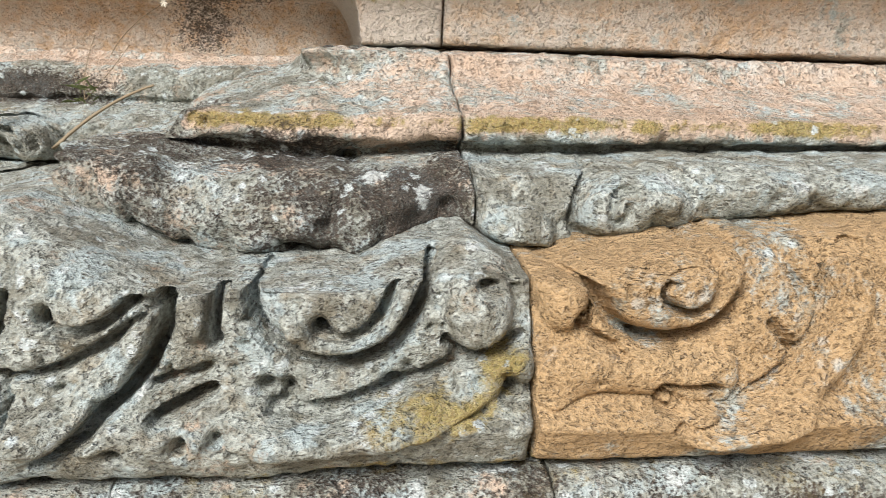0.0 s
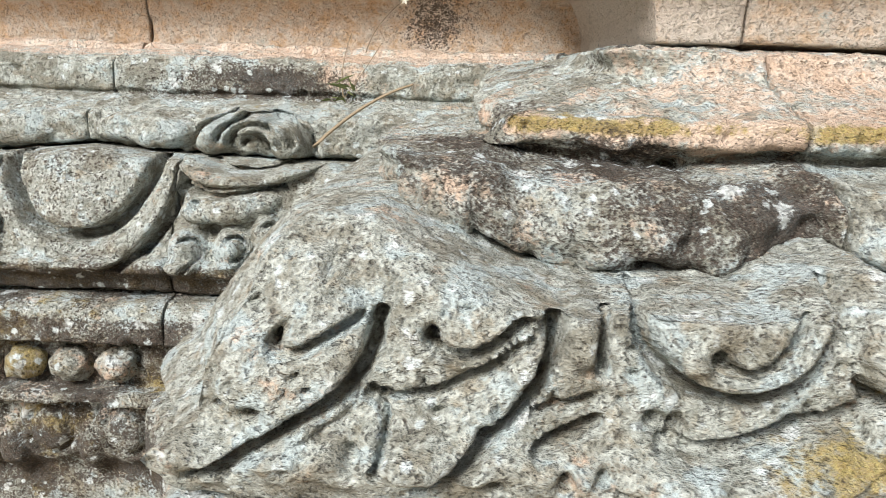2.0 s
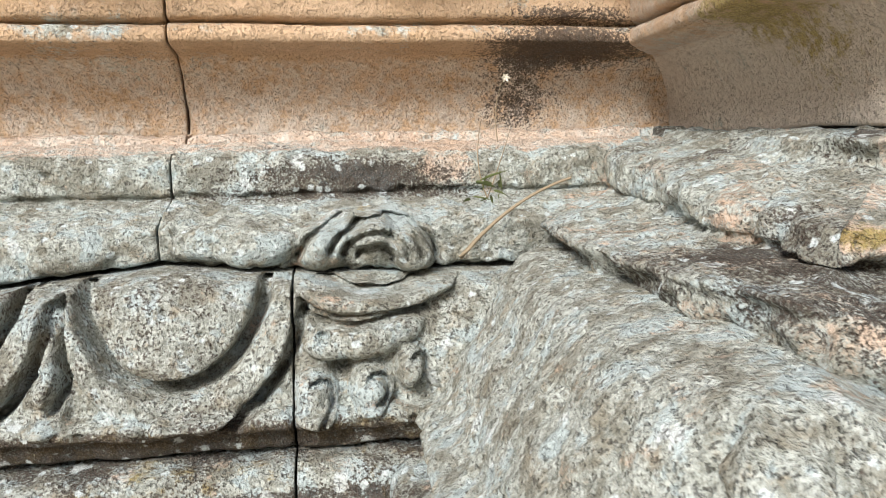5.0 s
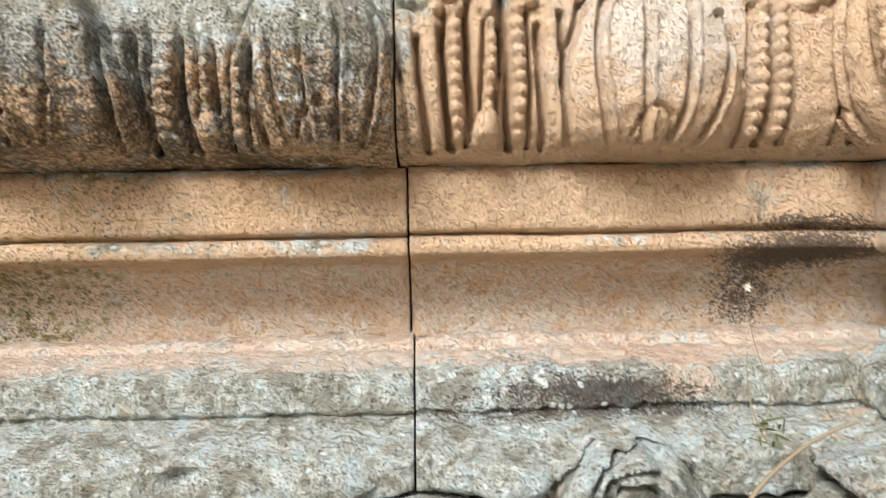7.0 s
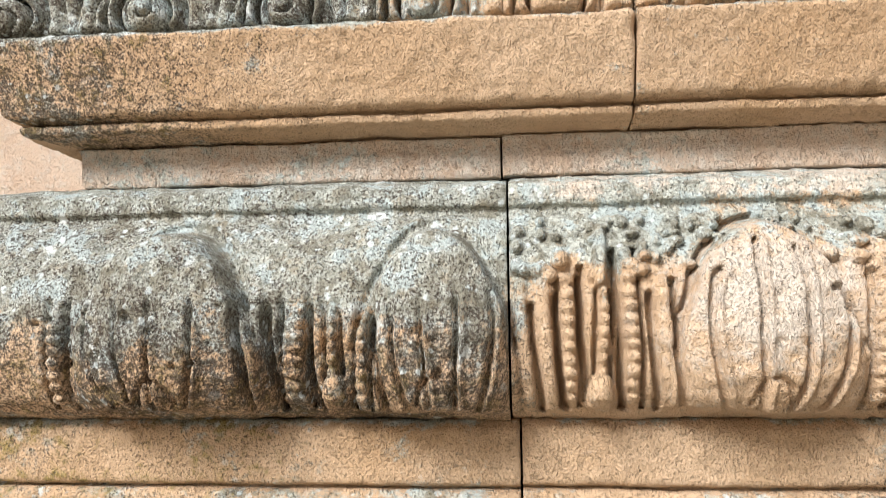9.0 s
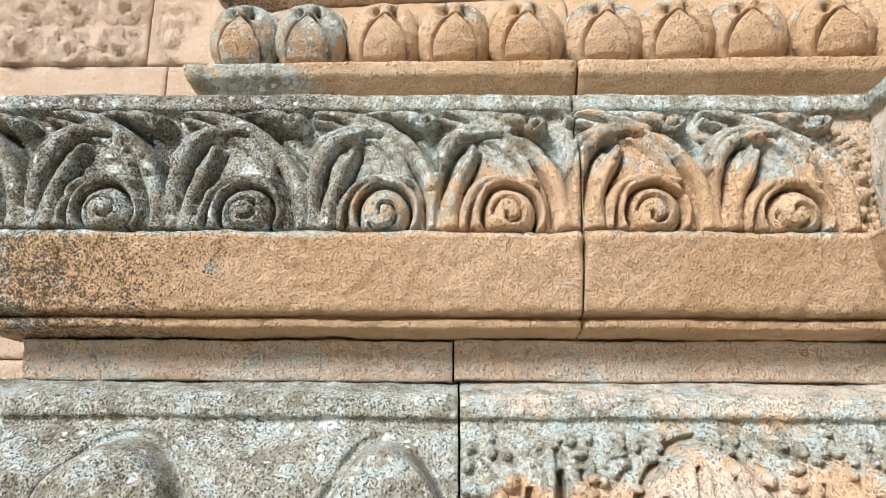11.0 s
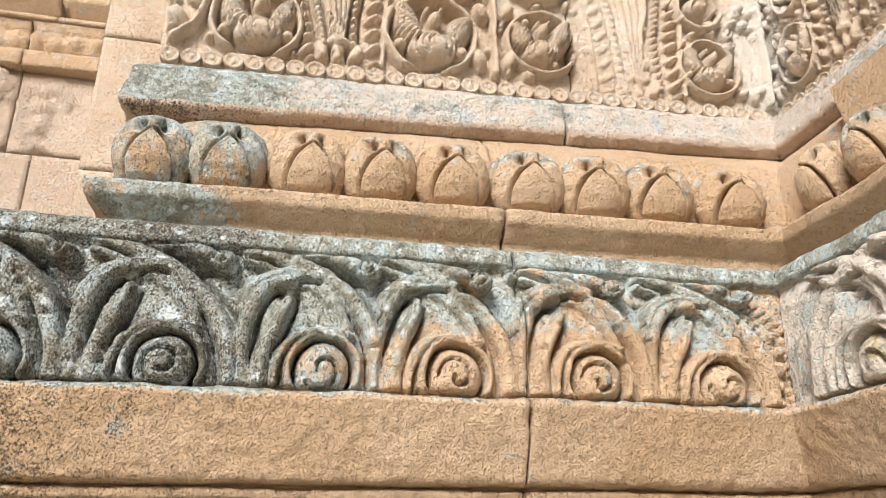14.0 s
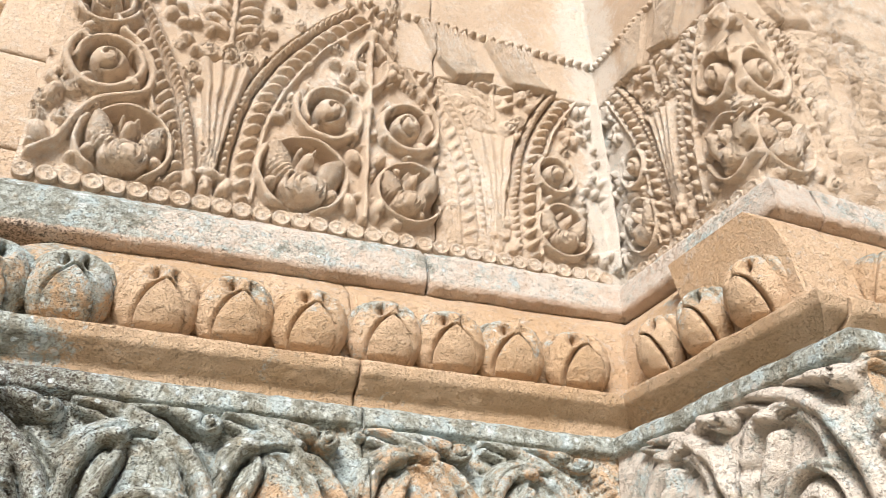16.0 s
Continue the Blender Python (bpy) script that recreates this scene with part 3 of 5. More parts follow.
def tint_petals(wl, u, z, v):
    n = fbm(v[..., 0], v[..., 1], z, 0.10, 54)
    gold = (wl == 3) & (u > 0.005)
    grey = np.where(gold, 0.37 + 1.0 * (n - 0.5) - 0.05 * step(0.1, 0.3, u), 0.80 + 0.25 * (n - 0.5))
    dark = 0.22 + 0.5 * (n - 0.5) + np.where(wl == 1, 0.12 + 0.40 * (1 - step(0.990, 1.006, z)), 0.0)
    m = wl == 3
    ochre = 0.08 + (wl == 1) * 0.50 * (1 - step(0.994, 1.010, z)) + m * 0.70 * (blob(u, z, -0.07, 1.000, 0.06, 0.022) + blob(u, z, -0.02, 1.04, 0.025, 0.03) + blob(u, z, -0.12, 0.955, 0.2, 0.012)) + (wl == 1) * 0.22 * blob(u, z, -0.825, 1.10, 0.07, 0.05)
    return grey, dark, ochre, 0.25 + 0.25 * blob(u, z, -0.30, 1.10, 0.2, 0.03)


def tint_ledge(wl, u, z, v):
    n = fbm(v[..., 0], v[..., 1], z, 0.08, 55)
    f, r, c = wl == 3, wl == 2, wl == 1
    nose = (f & (u < -0.022)) | r
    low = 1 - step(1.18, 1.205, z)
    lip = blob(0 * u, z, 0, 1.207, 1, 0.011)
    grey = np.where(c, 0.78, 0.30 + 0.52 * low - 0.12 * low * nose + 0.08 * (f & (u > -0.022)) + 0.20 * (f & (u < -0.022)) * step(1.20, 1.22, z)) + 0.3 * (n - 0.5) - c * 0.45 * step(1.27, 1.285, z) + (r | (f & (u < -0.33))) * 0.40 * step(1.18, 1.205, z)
    # nose and return darker, most in the lower part
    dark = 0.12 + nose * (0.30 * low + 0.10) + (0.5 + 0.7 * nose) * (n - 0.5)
    # black stain in the recess; shade painted on the nose's right foot
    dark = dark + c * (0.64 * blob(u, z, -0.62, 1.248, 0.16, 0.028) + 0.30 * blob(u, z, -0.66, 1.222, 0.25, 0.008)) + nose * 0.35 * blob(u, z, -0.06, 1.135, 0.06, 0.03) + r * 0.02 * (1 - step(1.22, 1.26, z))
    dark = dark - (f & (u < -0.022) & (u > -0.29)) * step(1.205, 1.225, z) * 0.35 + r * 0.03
    ochre = 0.08 + (0.70 + 0.8 * (n - 0.5)) * f * lip + c * 0.3 * lip
    pale = 0.30 + 0.25 * step(1.20, 1.24, z) + 0.5 * (n - 0.5)
    grey = grey - c * 0.6 * blob(u, z, -0.50, 1.25, 0.035, 0.02)
    return grey, dark, ochre, pale


def shift_petals(wl, u, z):
    return seam(wl, u) * step(1.085, 1.126, z)


def shift_ledge(wl, u, z):
    return (seam(wl, u) - 0.013 * ((wl == 2) | ((wl == 3) & (u < -0.34)))) * (1 - step(1.145, 1.20, z))


# ---- middle courses ----
def carve_lowband(wl, u, z, v):
    x = 0 * u
    return on(wl, (1, 2, 3), u, z, lambda a, b: 0.004 * (fbm(a, 0 * a, b, 0.03, 41) - 0.5) + pits(a, b, 40, -1.4, 0.2, 1.31, 1.53, 0.004, 0.003, 14))


def tint_lowband(wl, u, z, v):
    n = fbm(v[..., 0], v[..., 1], z, 0.12, 56)
    c, r, f = wl == 1, wl == 2, wl == 3
    cav = 1 - step(1.40, 1.42, z)
    grey = 0.20 + 0.5 * (n - 0.5) + c * (0.08 * step(-0.9, -1.5, u) + 0.2 * blob(0 * u, z, 0, 1.44, 1, 0.010)) + 0.35 * blob(0 * u, z, 0, 1.54, 1, 0.008)
    dark = 0.12 + 0.35 * (n - 0.5) + c * (0.68 * blob(u, z, -0.31, 1.42, 0.13, 0.030) + 0.44 * blob(u, z, -0.37, 1.345, 0.07, 0.05) + 0.35 * blob(u, z, -0.30, 1.46, 0.12, 0.012))
    dark = dark + c * 0.22 * step(-0.95, -1.45, u)
    ochre = 0.12 + 0.5 * (n - 0.5) + c * 0.36 * step(-0.85, -1.4, u) + r * 0.62 * blob(u, z, 1.31, 1.41, 0.12, 0.10) + f * 0.7 * blob(u, z, -0.10, 1.39, 0.08, 0.07)
    # Extra pale in the hollow and return stands in for bounced light there.
    pale = 0.22 + 0.42 * cav + 0.5 * (n - 0.5) + f * 0.55 * blob(u, z, -0.07, 1.34, 0.05, 0.06) + r * 0.35
    return grey, dark, ochre, pale


def strand(u, z, c, w, z0, z1, lean=0.0):
    """An upright strand of small rolled leaves between two fillets."""
    h = 0 * u
    k = z0 + 0.012
    while k < z1:
        h += dome(u, z, c + lean * (k - z0), k, w * 0.78, 0.0090, 0.009)
        k += 0.0165
    for s in (-1, 1):
        line = [(c + s * w, z0), (c + s * w + lean * (z1 - z0), z1)]
        h += groove(u, z, line, 0.0036, 0.013)
    return h


def petal_body(u, z, c, w, z1, height=0.030):
    d = (u - c) / w
    top = z1 - 0.115 * d ** 2 - 0.05 * d ** 4
    k = np.sqrt(np.clip(1 - d ** 2, 0, 1)) * step(0.0, 0.022, top - z)
    return np.where(np.abs(d) < 1, height * k, 0.0)


def petal_lines(u, z, c, w, z0, z1, ribs):
    """Ribs that run down a petal to its foot, and its outline."""
    edge = [(c + w * q, z1 - 0.115 * q ** 2 - 0.05 * q ** 4) for q in np.linspace(-1, 1, 25)]
    h = groove(u, z, edge, 0.0055, 0.013)
    for q in ribs:
        line = bez((c + w * q * 0.80, z1 - 0.035 - 0.10 * q * q), (c + w * q * 1.15, (z0 + z1) / 2 + 0.04), (c + w * q * 1.1, z0 + 0.06), (c + w * q * 0.66, z0))
        h += groove(u, z, line, 0.0045, 0.011) + ridge(u, z, line + (0.006, 0), 0.0055, 0.004)
    h += dome(u, z, c, z0 + 0.012, 0.018, 0.028, 0.006) + groove(u, z, arc(c, z0, 0.024, 0.044, 15, 165), 0.003, 0.006)
    return h


def carve_torus(wl, u, z, v):
    z0, z1 = 1.556, 1.800

    def f(u, z):
        band = step(1.550, 1.560, z) * (1 - step(1.808, 1.818, z))
        worn = step(1.655, 1.715, z + 0.06 * (fbm(u, 0 * u, z, 0.07, 61) - 0.5)) * (u < -0.872)
        body, h, keep = 0 * u, 0 * u, 0 * u
        for c, w, ribs in ((-1.318, 0.128, (-0.70, -0.35, 0.0, 0.40)), (-0.966, 0.106, (-0.45, -0.1, 0.3, 0.7)), (-0.560, 0.112, (-0.62, -0.14, 0.34, 0.78)), (-0.165, 0.105, (-0.7, -0.3, 0.1, 0.5))):
            body = np.maximum(body, petal_body(u, z, c, w, z1, 0.040 if c < -0.9 else 0.032))
            edge = [(c + w * q, z1 - 0.115 * q ** 2 - 0.05 * q ** 4) for q in np.linspace(-1, 1, 25)]
            keep += groove(u, z, edge, 0.010, 0.008)
            h += petal_lines(u, z, c, w, z0, z1, ribs)
        for c, hi in ((-1.212, 1.70), (-1.180, 1.71), (-1.128, 1.72), (-1.036, 1.70), (-0.838, 1.69), (-0.808, 1.70), (-0.778, 1.735), (-0.738, 1.755), (-0.694, 1.70), (-0.664, 1.715)):
            h += groove(u, z, bez((c - 0.004, hi), (c - 0.006, 1.66), (c, 1.60), (c + 0.010, z0)), 0.0052, 0.017)
        for k, c in enumerate((-1.196, -0.852, -0.823, -0.679)):
            h = over(h, ridge(u, z, bez((c - 0.003, 1.735 - 0.02 * (k % 2)), (c - 0.004, 1.68), (c, 1.60), (c + 0.008, z0)), 0.0090, 0.006))
        for k, (c, w) in enumerate(((-1.152, 0.019), (-1.098, 0.010), (-1.060, 0.013), (-0.793, 0.012), (-0.758, 0.009), (-0.719, 0.013), (-0.425, 0.014), (-0.392, 0.013), (-1.475, 0.014), (-0.30, 0.013))):
            h += strand(u, z, c, w, z0 + 0.004, 1.705 + 0.018 * ((k * 3) % 4), 0.03 * (-1) ** k)
        for c in (-1.098, -0.758):
            h = over(h, dome(u, z, c, z0 + 0.012, 0.017, 0.038, 0.018)) + 0
            h = over(h, ridge(u, z, [(c, 1.72), (c + 0.004, 1.785)], 0.009, 0.014))
        rng = random.Random(5)
        knobs = 0 * u
        for _ in range(120):
            knobs = np.maximum(knobs, dome(u, z, rng.uniform(-0.87, -0.15), rng.uniform(1.72, 1.810), rng.uniform(0.006, 0.014), rng.uniform(0.005, 0.011), 0.012))
        h = np.where(body > 0.012, h, over(h, knobs))
        h += pits(u, z, 70, -1.55, -0.9, 1.60, 1.82, 0.005, 0.008, 17)
        lump = 0.016 * (fbm(u, 0 * u, z, 0.05, 62) - 0.4)
        return band * (body + h * (1 - 0.9 * worn) + worn * (lump + 0.8 * keep))

    def ret(u, z):
        h = 0 * u
        for k in range(3):
            h += petal_body(u, z, 1.52 - 0.19 * k, 0.06, z1, 0.015) + petal_lines(u, z, 1.52 - 0.19 * k, 0.06, z0, z1, (-0.4, 0.1, 0.5)) + strand(u, z, 1.425 - 0.19 * k, 0.013, z0 + 0.012, 1.72)
        return 0.7 * h

    return on(wl, (1,), u, z, f) + on(wl, (2,), u, z, ret)


def tint_torus(wl, u, z, v):
    n = fbm(v[..., 0], v[..., 1], z, 0.10, 57)
    left = step(-0.80, -0.90, u) * (wl == 1)
    up = step(1.60, 1.76, z + 0.16 * (n - 0.5))
    top = step(1.67, 1.81, z + 0.14 * (n - 0.5))
    grey = 0.22 + left * (0.78 * up + 0.16) + (1 - left) * 0.50 * top + 0.4 * (n - 0.5)
    grey = grey - (1 - left) * 0.35 * blob(u, z, -0.557, 1.72, 0.08, 0.07) + (wl == 1) * 0.35 * blob(u, z, -0.76, 1.77, 0.10, 0.05)
    dark = 0.18 + 0.45 * (n - 0.5) + left * (0.36 - 0.16 * up)
    ochre = 0.10 + 0.42 * (1 - up) * left + 0.3 * (n - 0.5)
    pale = 0.30 + (wl == 1) * 0.6 * blob(u, z, -0.557, 1.70, 0.12, 0.09) + 0.55 * step(1.828, 1.84, z)
    grey = grey - 0.22 * step(1.828, 1.84, z)
    return grey, dark, ochre, pale


def tint_pink(wl, u, z, v):
    n = fbm(v[..., 0], v[..., 1], z, 0.10, 58)
    return 0.25 + 0.5 * (n - 0.5) + 0.25 * step(-0.9, -1.5, u) * (wl == 1), 0.15, 0.1, 0.62 + 0.5 * (n - 0.5)


# ---- scroll course ----
SCROLLS = (-1.60, -1.39, -1.183, -0.984, -0.804, -0.596, -0.394)


def scroll_unit(u, z, c, k):
    """One rolling leaf: a coil at the foot inside nested crescents, an arched leaf behind, a broad rim that sweeps over it, and a curled head on the rim."""
    rng = random.Random(40 + k)
    s = rng.uniform(0.96, 1.05)
    p, q = (u - c) / s, z - 2.114
    near_ = (np.abs(p) < 0.17)
    h = np.zeros(u.shape)
    if not near_.any():
        return h
    a, b = p[near_], q[near_]
    j = lambda d: rng.uniform(-d, d)
    g = -0.004 + dome(a, b, -0.035, 0.045, 0.085, 0.095, 0.013)
    # the broad rim and the leaf that arches inside it
    rim = bez((0.082, -0.030), (0.088, 0.06), (0.035 + j(0.008), 0.150), (-0.105, 0.176), 30)
    g = over(g, ridge(a, b, rim, 0.0165, 0.024, 0.2))
    g = over(g, ridge(a, b, rim - (0.022, 0.012), 0.0095, 0.015, 0.3))
    g += groove(a, b, rim + (0.016, 0.010), 0.0050, 0.016) + groove(a, b, rim - (0.014, 0.008), 0.0026, 0.008)
    arch = bez((-0.106, -0.030), (-0.128, 0.09), (-0.075 + j(0.01), 0.150), (-0.024, 0.134), 26)
    g = over(g, ridge(a, b, arch, 0.0185, 0.021))
    fall = bez((-0.024, 0.134), (0.014, 0.118), (0.034, 0.075), (0.036, 0.050), 16)
    g = over(g, ridge(a, b, fall, 0.0130, 0.018, 0.4))
    g += groove(a, b, arch + (0.018, -0.010), 0.0036, 0.014) + groove(a, b, arch - (0.004, 0.0), 0.0018, 0.004)
    # flame that stands between the arch and the crescents
    flame = bez((-0.080, -0.030), (-0.090, 0.040), (-0.050, 0.062), (-0.046 + j(0.006), 0.106), 24)
    g = over(g, ridge(a, b, flame, 0.0190, 0.026, 0.55))
    g += groove(a, b, flame + (0.014, -0.006), 0.0032, 0.014, 0.3)
    # nested crescents round the coil
    outer = bez((-0.058, -0.030), (-0.070, 0.035), (-0.030, 0.066), (0.040, 0.046), 26)
    g = over(g, ridge(a, b, outer, 0.0115, 0.028, 0.35))
    g += groove(a, b, outer + (0.004, -0.012), 0.0030, 0.014)
    g = over(g, ridge(a, b, arc(0.004, 0.0, 0.049, 0.048, 215, -25, 30), 0.0085, 0.027, 0.2))
    d = np.hypot(a - 0.004, b - 0.001)
    way = -1 if k % 3 else 1
    disc = dome(a, b, 0.004, 0.001, 0.042, 0.040, 0.034) + groove(a, b, spiral(0.004, 0.0, 0.026, 0.007, 200 + j(40), 0.95 * way, 40), 0.0030, 0.012)
    g = np.where(d < 0.0385, np.maximum(disc, -0.004), g)
    g += groove(a, b, arc(0.004, 0.001, 0.0405, 0.0395, 200, -40, 28), 0.0026, 0.012)
    # curled head that lies on the rim
    x, y = 0.046 + j(0.012), 0.150 + j(0.005)
    for du, dz, ru, rz, hi, t in ((-0.060, 0.022, 0.046, 0.010, 0.022, -10), (-0.018, 0.010, 0.034, 0.014, 0.029, -18), (0.012, -0.002, 0.021, 0.017, 0.036, 0)):
        g = over(g, dome(a, b, x + du, y + dz, ru, rz, hi, t))
    g += groove(a, b, spiral(x + 0.010, y, 0.012, 0.003, 150, 0.9, 18), 0.0026, 0.010) - 0.018 * blob(a, b, x - 0.012, y - 0.016, 0.016, 0.005)
    # small head in the arch, and crumbs in the gap beside the rim
    x, y = -0.052 + j(0.012), 0.128 + j(0.005)
    g = over(g, dome(a, b, x, y, 0.020, 0.012, 0.030, -10)) - 0.016 * blob(a, b, x + 0.006, y - 0.018, 0.012, 0.006)
    for n in range(5):
        g = over(g, dome(a, b, 0.104 + j(0.006), -0.018 + 0.026 * n, 0.009, 0.011, 0.014))
    h[near_] = g
    return h


def carve_scrolls(wl, u, z, v):
    band = step(2.086, 2.094, z) * (1 - step(2.284, 2.294, z))

    def f(u, z):
        h = -0.004 + 0 * u
        for k, c in enumerate(SCROLLS):
            lo = -9.0 if k == 0 else (SCROLLS[k - 1] + c) / 2 - 0.012
            h = np.where(u > lo, scroll_unit(u, z, c, k), h)
        # beaded rim and feathering towards the inner corner
        for j in range(6):
            r = 0.014 + 0.0135 * j
            h = over(h, beads(u, z, arc(-0.51, 2.073, 0.212 + r, 0.212 + r * 0.7, 2, 76, 24), 26, 0.0068, 0.004))
        h += 0.006 * (fbm(u, 0 * u, z, 0.02, 71) - 0.5) * step(-0.26, -0.22, u)
        return h + pits(u, z, 70, -1.5, -0.3, 2.10, 2.28, 0.005, 0.008, 19)

    def ret(u, z):
        h = 0 * u
        for c, k in ((1.365, 12), (1.165, 15)):
            h = over(h, scroll_unit(-u, z, -c, k))
        h = over(h, ridge(u, z, bez((1.49, 2.10), (1.47, 2.22), (1.42, 2.27), (1.34, 2.28)), 0.014, 0.022))
        return h + pits(u, z, 14, 1.1, 1.45, 2.11, 2.31, 0.009, 0.014, 21)

    def fwd(u, z):
        h = 0 * u
        for k in range(8):
            h = over(h, scroll_unit(u, z, -0.12 + 0.2 * k, k))
        return h

    return band * (on(wl, (1,), u, z, f) + on(wl, (2,), u, z, ret) + on(wl, (3,), u, z, fwd))


def tint_scrolls(wl, u, z, v):
    n = fbm(v[..., 0], v[..., 1], z, 0.10, 59)
    c, r, f = wl == 1, wl == 2, wl == 3
    band = step(2.085, 2.095, z)
    up = step(2.14, 2.23, z)
    lk = step(2.288, 2.298, z)
    grey = 0.14 + c * (step(-0.95, -1.5, u) * 0.22) + band * (0.15 + c * step(-0.70, -1.10, u) * (0.38 + 0.25 * up) + c * 0.30 * up) + 0.45 * (n - 0.5)
    grey = grey + lk * 0.35 + (r | f) * band * 0.12
    grey = grey + 0.4 * blob(0 * u, z, 0, 2.083, 1, 0.006)
    dark = 0.10 + 0.35 * (n - 0.5) + c * 0.35 * blob(u, z, -0.20, 2.06, 0.06, 0.05) + c * band * 0.38 * step(-0.75, -1.2, u) + c * (1 - band) * 0.40 * step(-0.95, -1.45, u)
    ochre = 0.10 + 0.4 * (n - 0.5) + c * (1 - band) * 0.40 * step(-0.95, -1.45, u) + r * band * 0.6 * blob(u, z, 1.32, 2.13, 0.12, 0.05) + c * 0.25 * blob(u, z, -0.86, 2.25, 0.08, 0.05)
    pale = 0.2 + 0.3 * lk + r * band * 0.75 + c * band * 0.25 * step(-0.34, -0.26, u)
    return grey, dark, ochre, pale


# ---- upper courses ----
def rise(wl, u):
    """How far the upper courses have settled out of level, 0 in the middle of the recess."""
    return np.where(wl == 1, u + 0.65, np.where(wl == 0, -0.70, 0.65))


def shift_lotus(wl, u, z):
    return rise(wl, u) * (0.012 + 0.030 * step(2.50, 2.66, z))


def shift_slab(wl, u, z):
    return rise(wl, u) * (0.042 - 0.010 * step(2.70, 2.80, z))


def shift_panel(wl, u, z):
    return rise(wl, u) * 0.022


def carve_lotus(wl, u, z, v):
    return on(wl, (1, 2), u, z, lambda a, b: pits(a, b, 20, -1.35, 1.8, 2.46, 2.5, 0.004, 0.003, 23))


def tint_lotus(wl, u, z, v):
    n = fbm(v[..., 0], v[..., 1], z, 0.10, 60)
    left = step(-0.95, -1.35, u) * (wl == 1)
    return 0.16 + 0.55 * left + 0.5 * (n - 0.5), 0.10 + 0.35 * blob(u, z, -0.07, 2.45, 0.04, 0.05) * (wl == 1) + 0.3 * left * (n - 0.4), 0.12, 0.18 + 0.2 * (z > 2.46)


def tint_slab(wl, u, z, v):
    n = fbm(v[..., 0], v[..., 1], z, 0.12, 63)
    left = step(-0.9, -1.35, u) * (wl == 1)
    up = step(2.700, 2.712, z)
    # Light painted into the colour: face paler as if lit, left soffit darkened as shade.
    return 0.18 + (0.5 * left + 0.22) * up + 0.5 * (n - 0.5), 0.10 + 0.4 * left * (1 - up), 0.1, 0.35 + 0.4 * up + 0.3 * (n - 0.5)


def leaf_band(u, z, line, count, size, height=0.011):
    """A border of small hooked leaves along a line."""
    line = np.asarray(line, float)
    f = np.linspace(0.3, len(line) - 1.3, count)
    k = f.astype(int)
    pts = line[k] + (line[k + 1] - line[k]) * (f - k)[:, None]
    h = np.zeros(u.shape)
    for p, i in zip(pts, k):
        t = line[i + 1] - line[i]
        deg = math.degrees(math.atan2(t[1], t[0]))
        m = (np.abs(u - p[0]) < size * 1.3) & (np.abs(z - p[1]) < size * 1.3)
        if m.any():
            h[m] = np.maximum(h[m], dome(u[m], z[m], p[0], p[1], size * 0.40, size, height, deg + 35))
    return h


def ring_bud(u, z, cu, cz, r, turn=0.0, flip=1):
    """A vine ring with a round bud rolled up inside, cut deep."""
    d = np.hypot(u - cu, z - cz)
    m = d < r * 1.25
    h = np.zeros(u.shape)
    if not m.any():
        return h
    a, b, dd = flip * (u[m] - cu), z[m] - cz, d[m]
    g = -0.012 * (1 - step(0.78 * r, 0.92 * r, dd))
    g = over(g, ridge(a, b, spiral(0, 0, r, r * 0.70, 130 + turn, 1.15, 48), 0.15 * r, 0.020, 0.3))
    g = over(g, dome(a, b, 0.04 * r, 0.02 * r, 0.46 * r, 0.44 * r, 0.030))
    g += groove(a, b, spiral(0.04 * r, 0.0, 0.30 * r, 0.08 * r, 250, 0.8, 26), 0.05 * r, 0.014)
    for lx, lz, deg in ((-0.62, 0.62, 50), (0.62, 0.66, -45), (-0.45, -0.70, -40), (0.70, -0.55, 40)):
        g = over(g, dome(a, b, lx * r, lz * r, 0.15 * r, 0.30 * r, 0.020, deg))
    h[m] = g
    return h


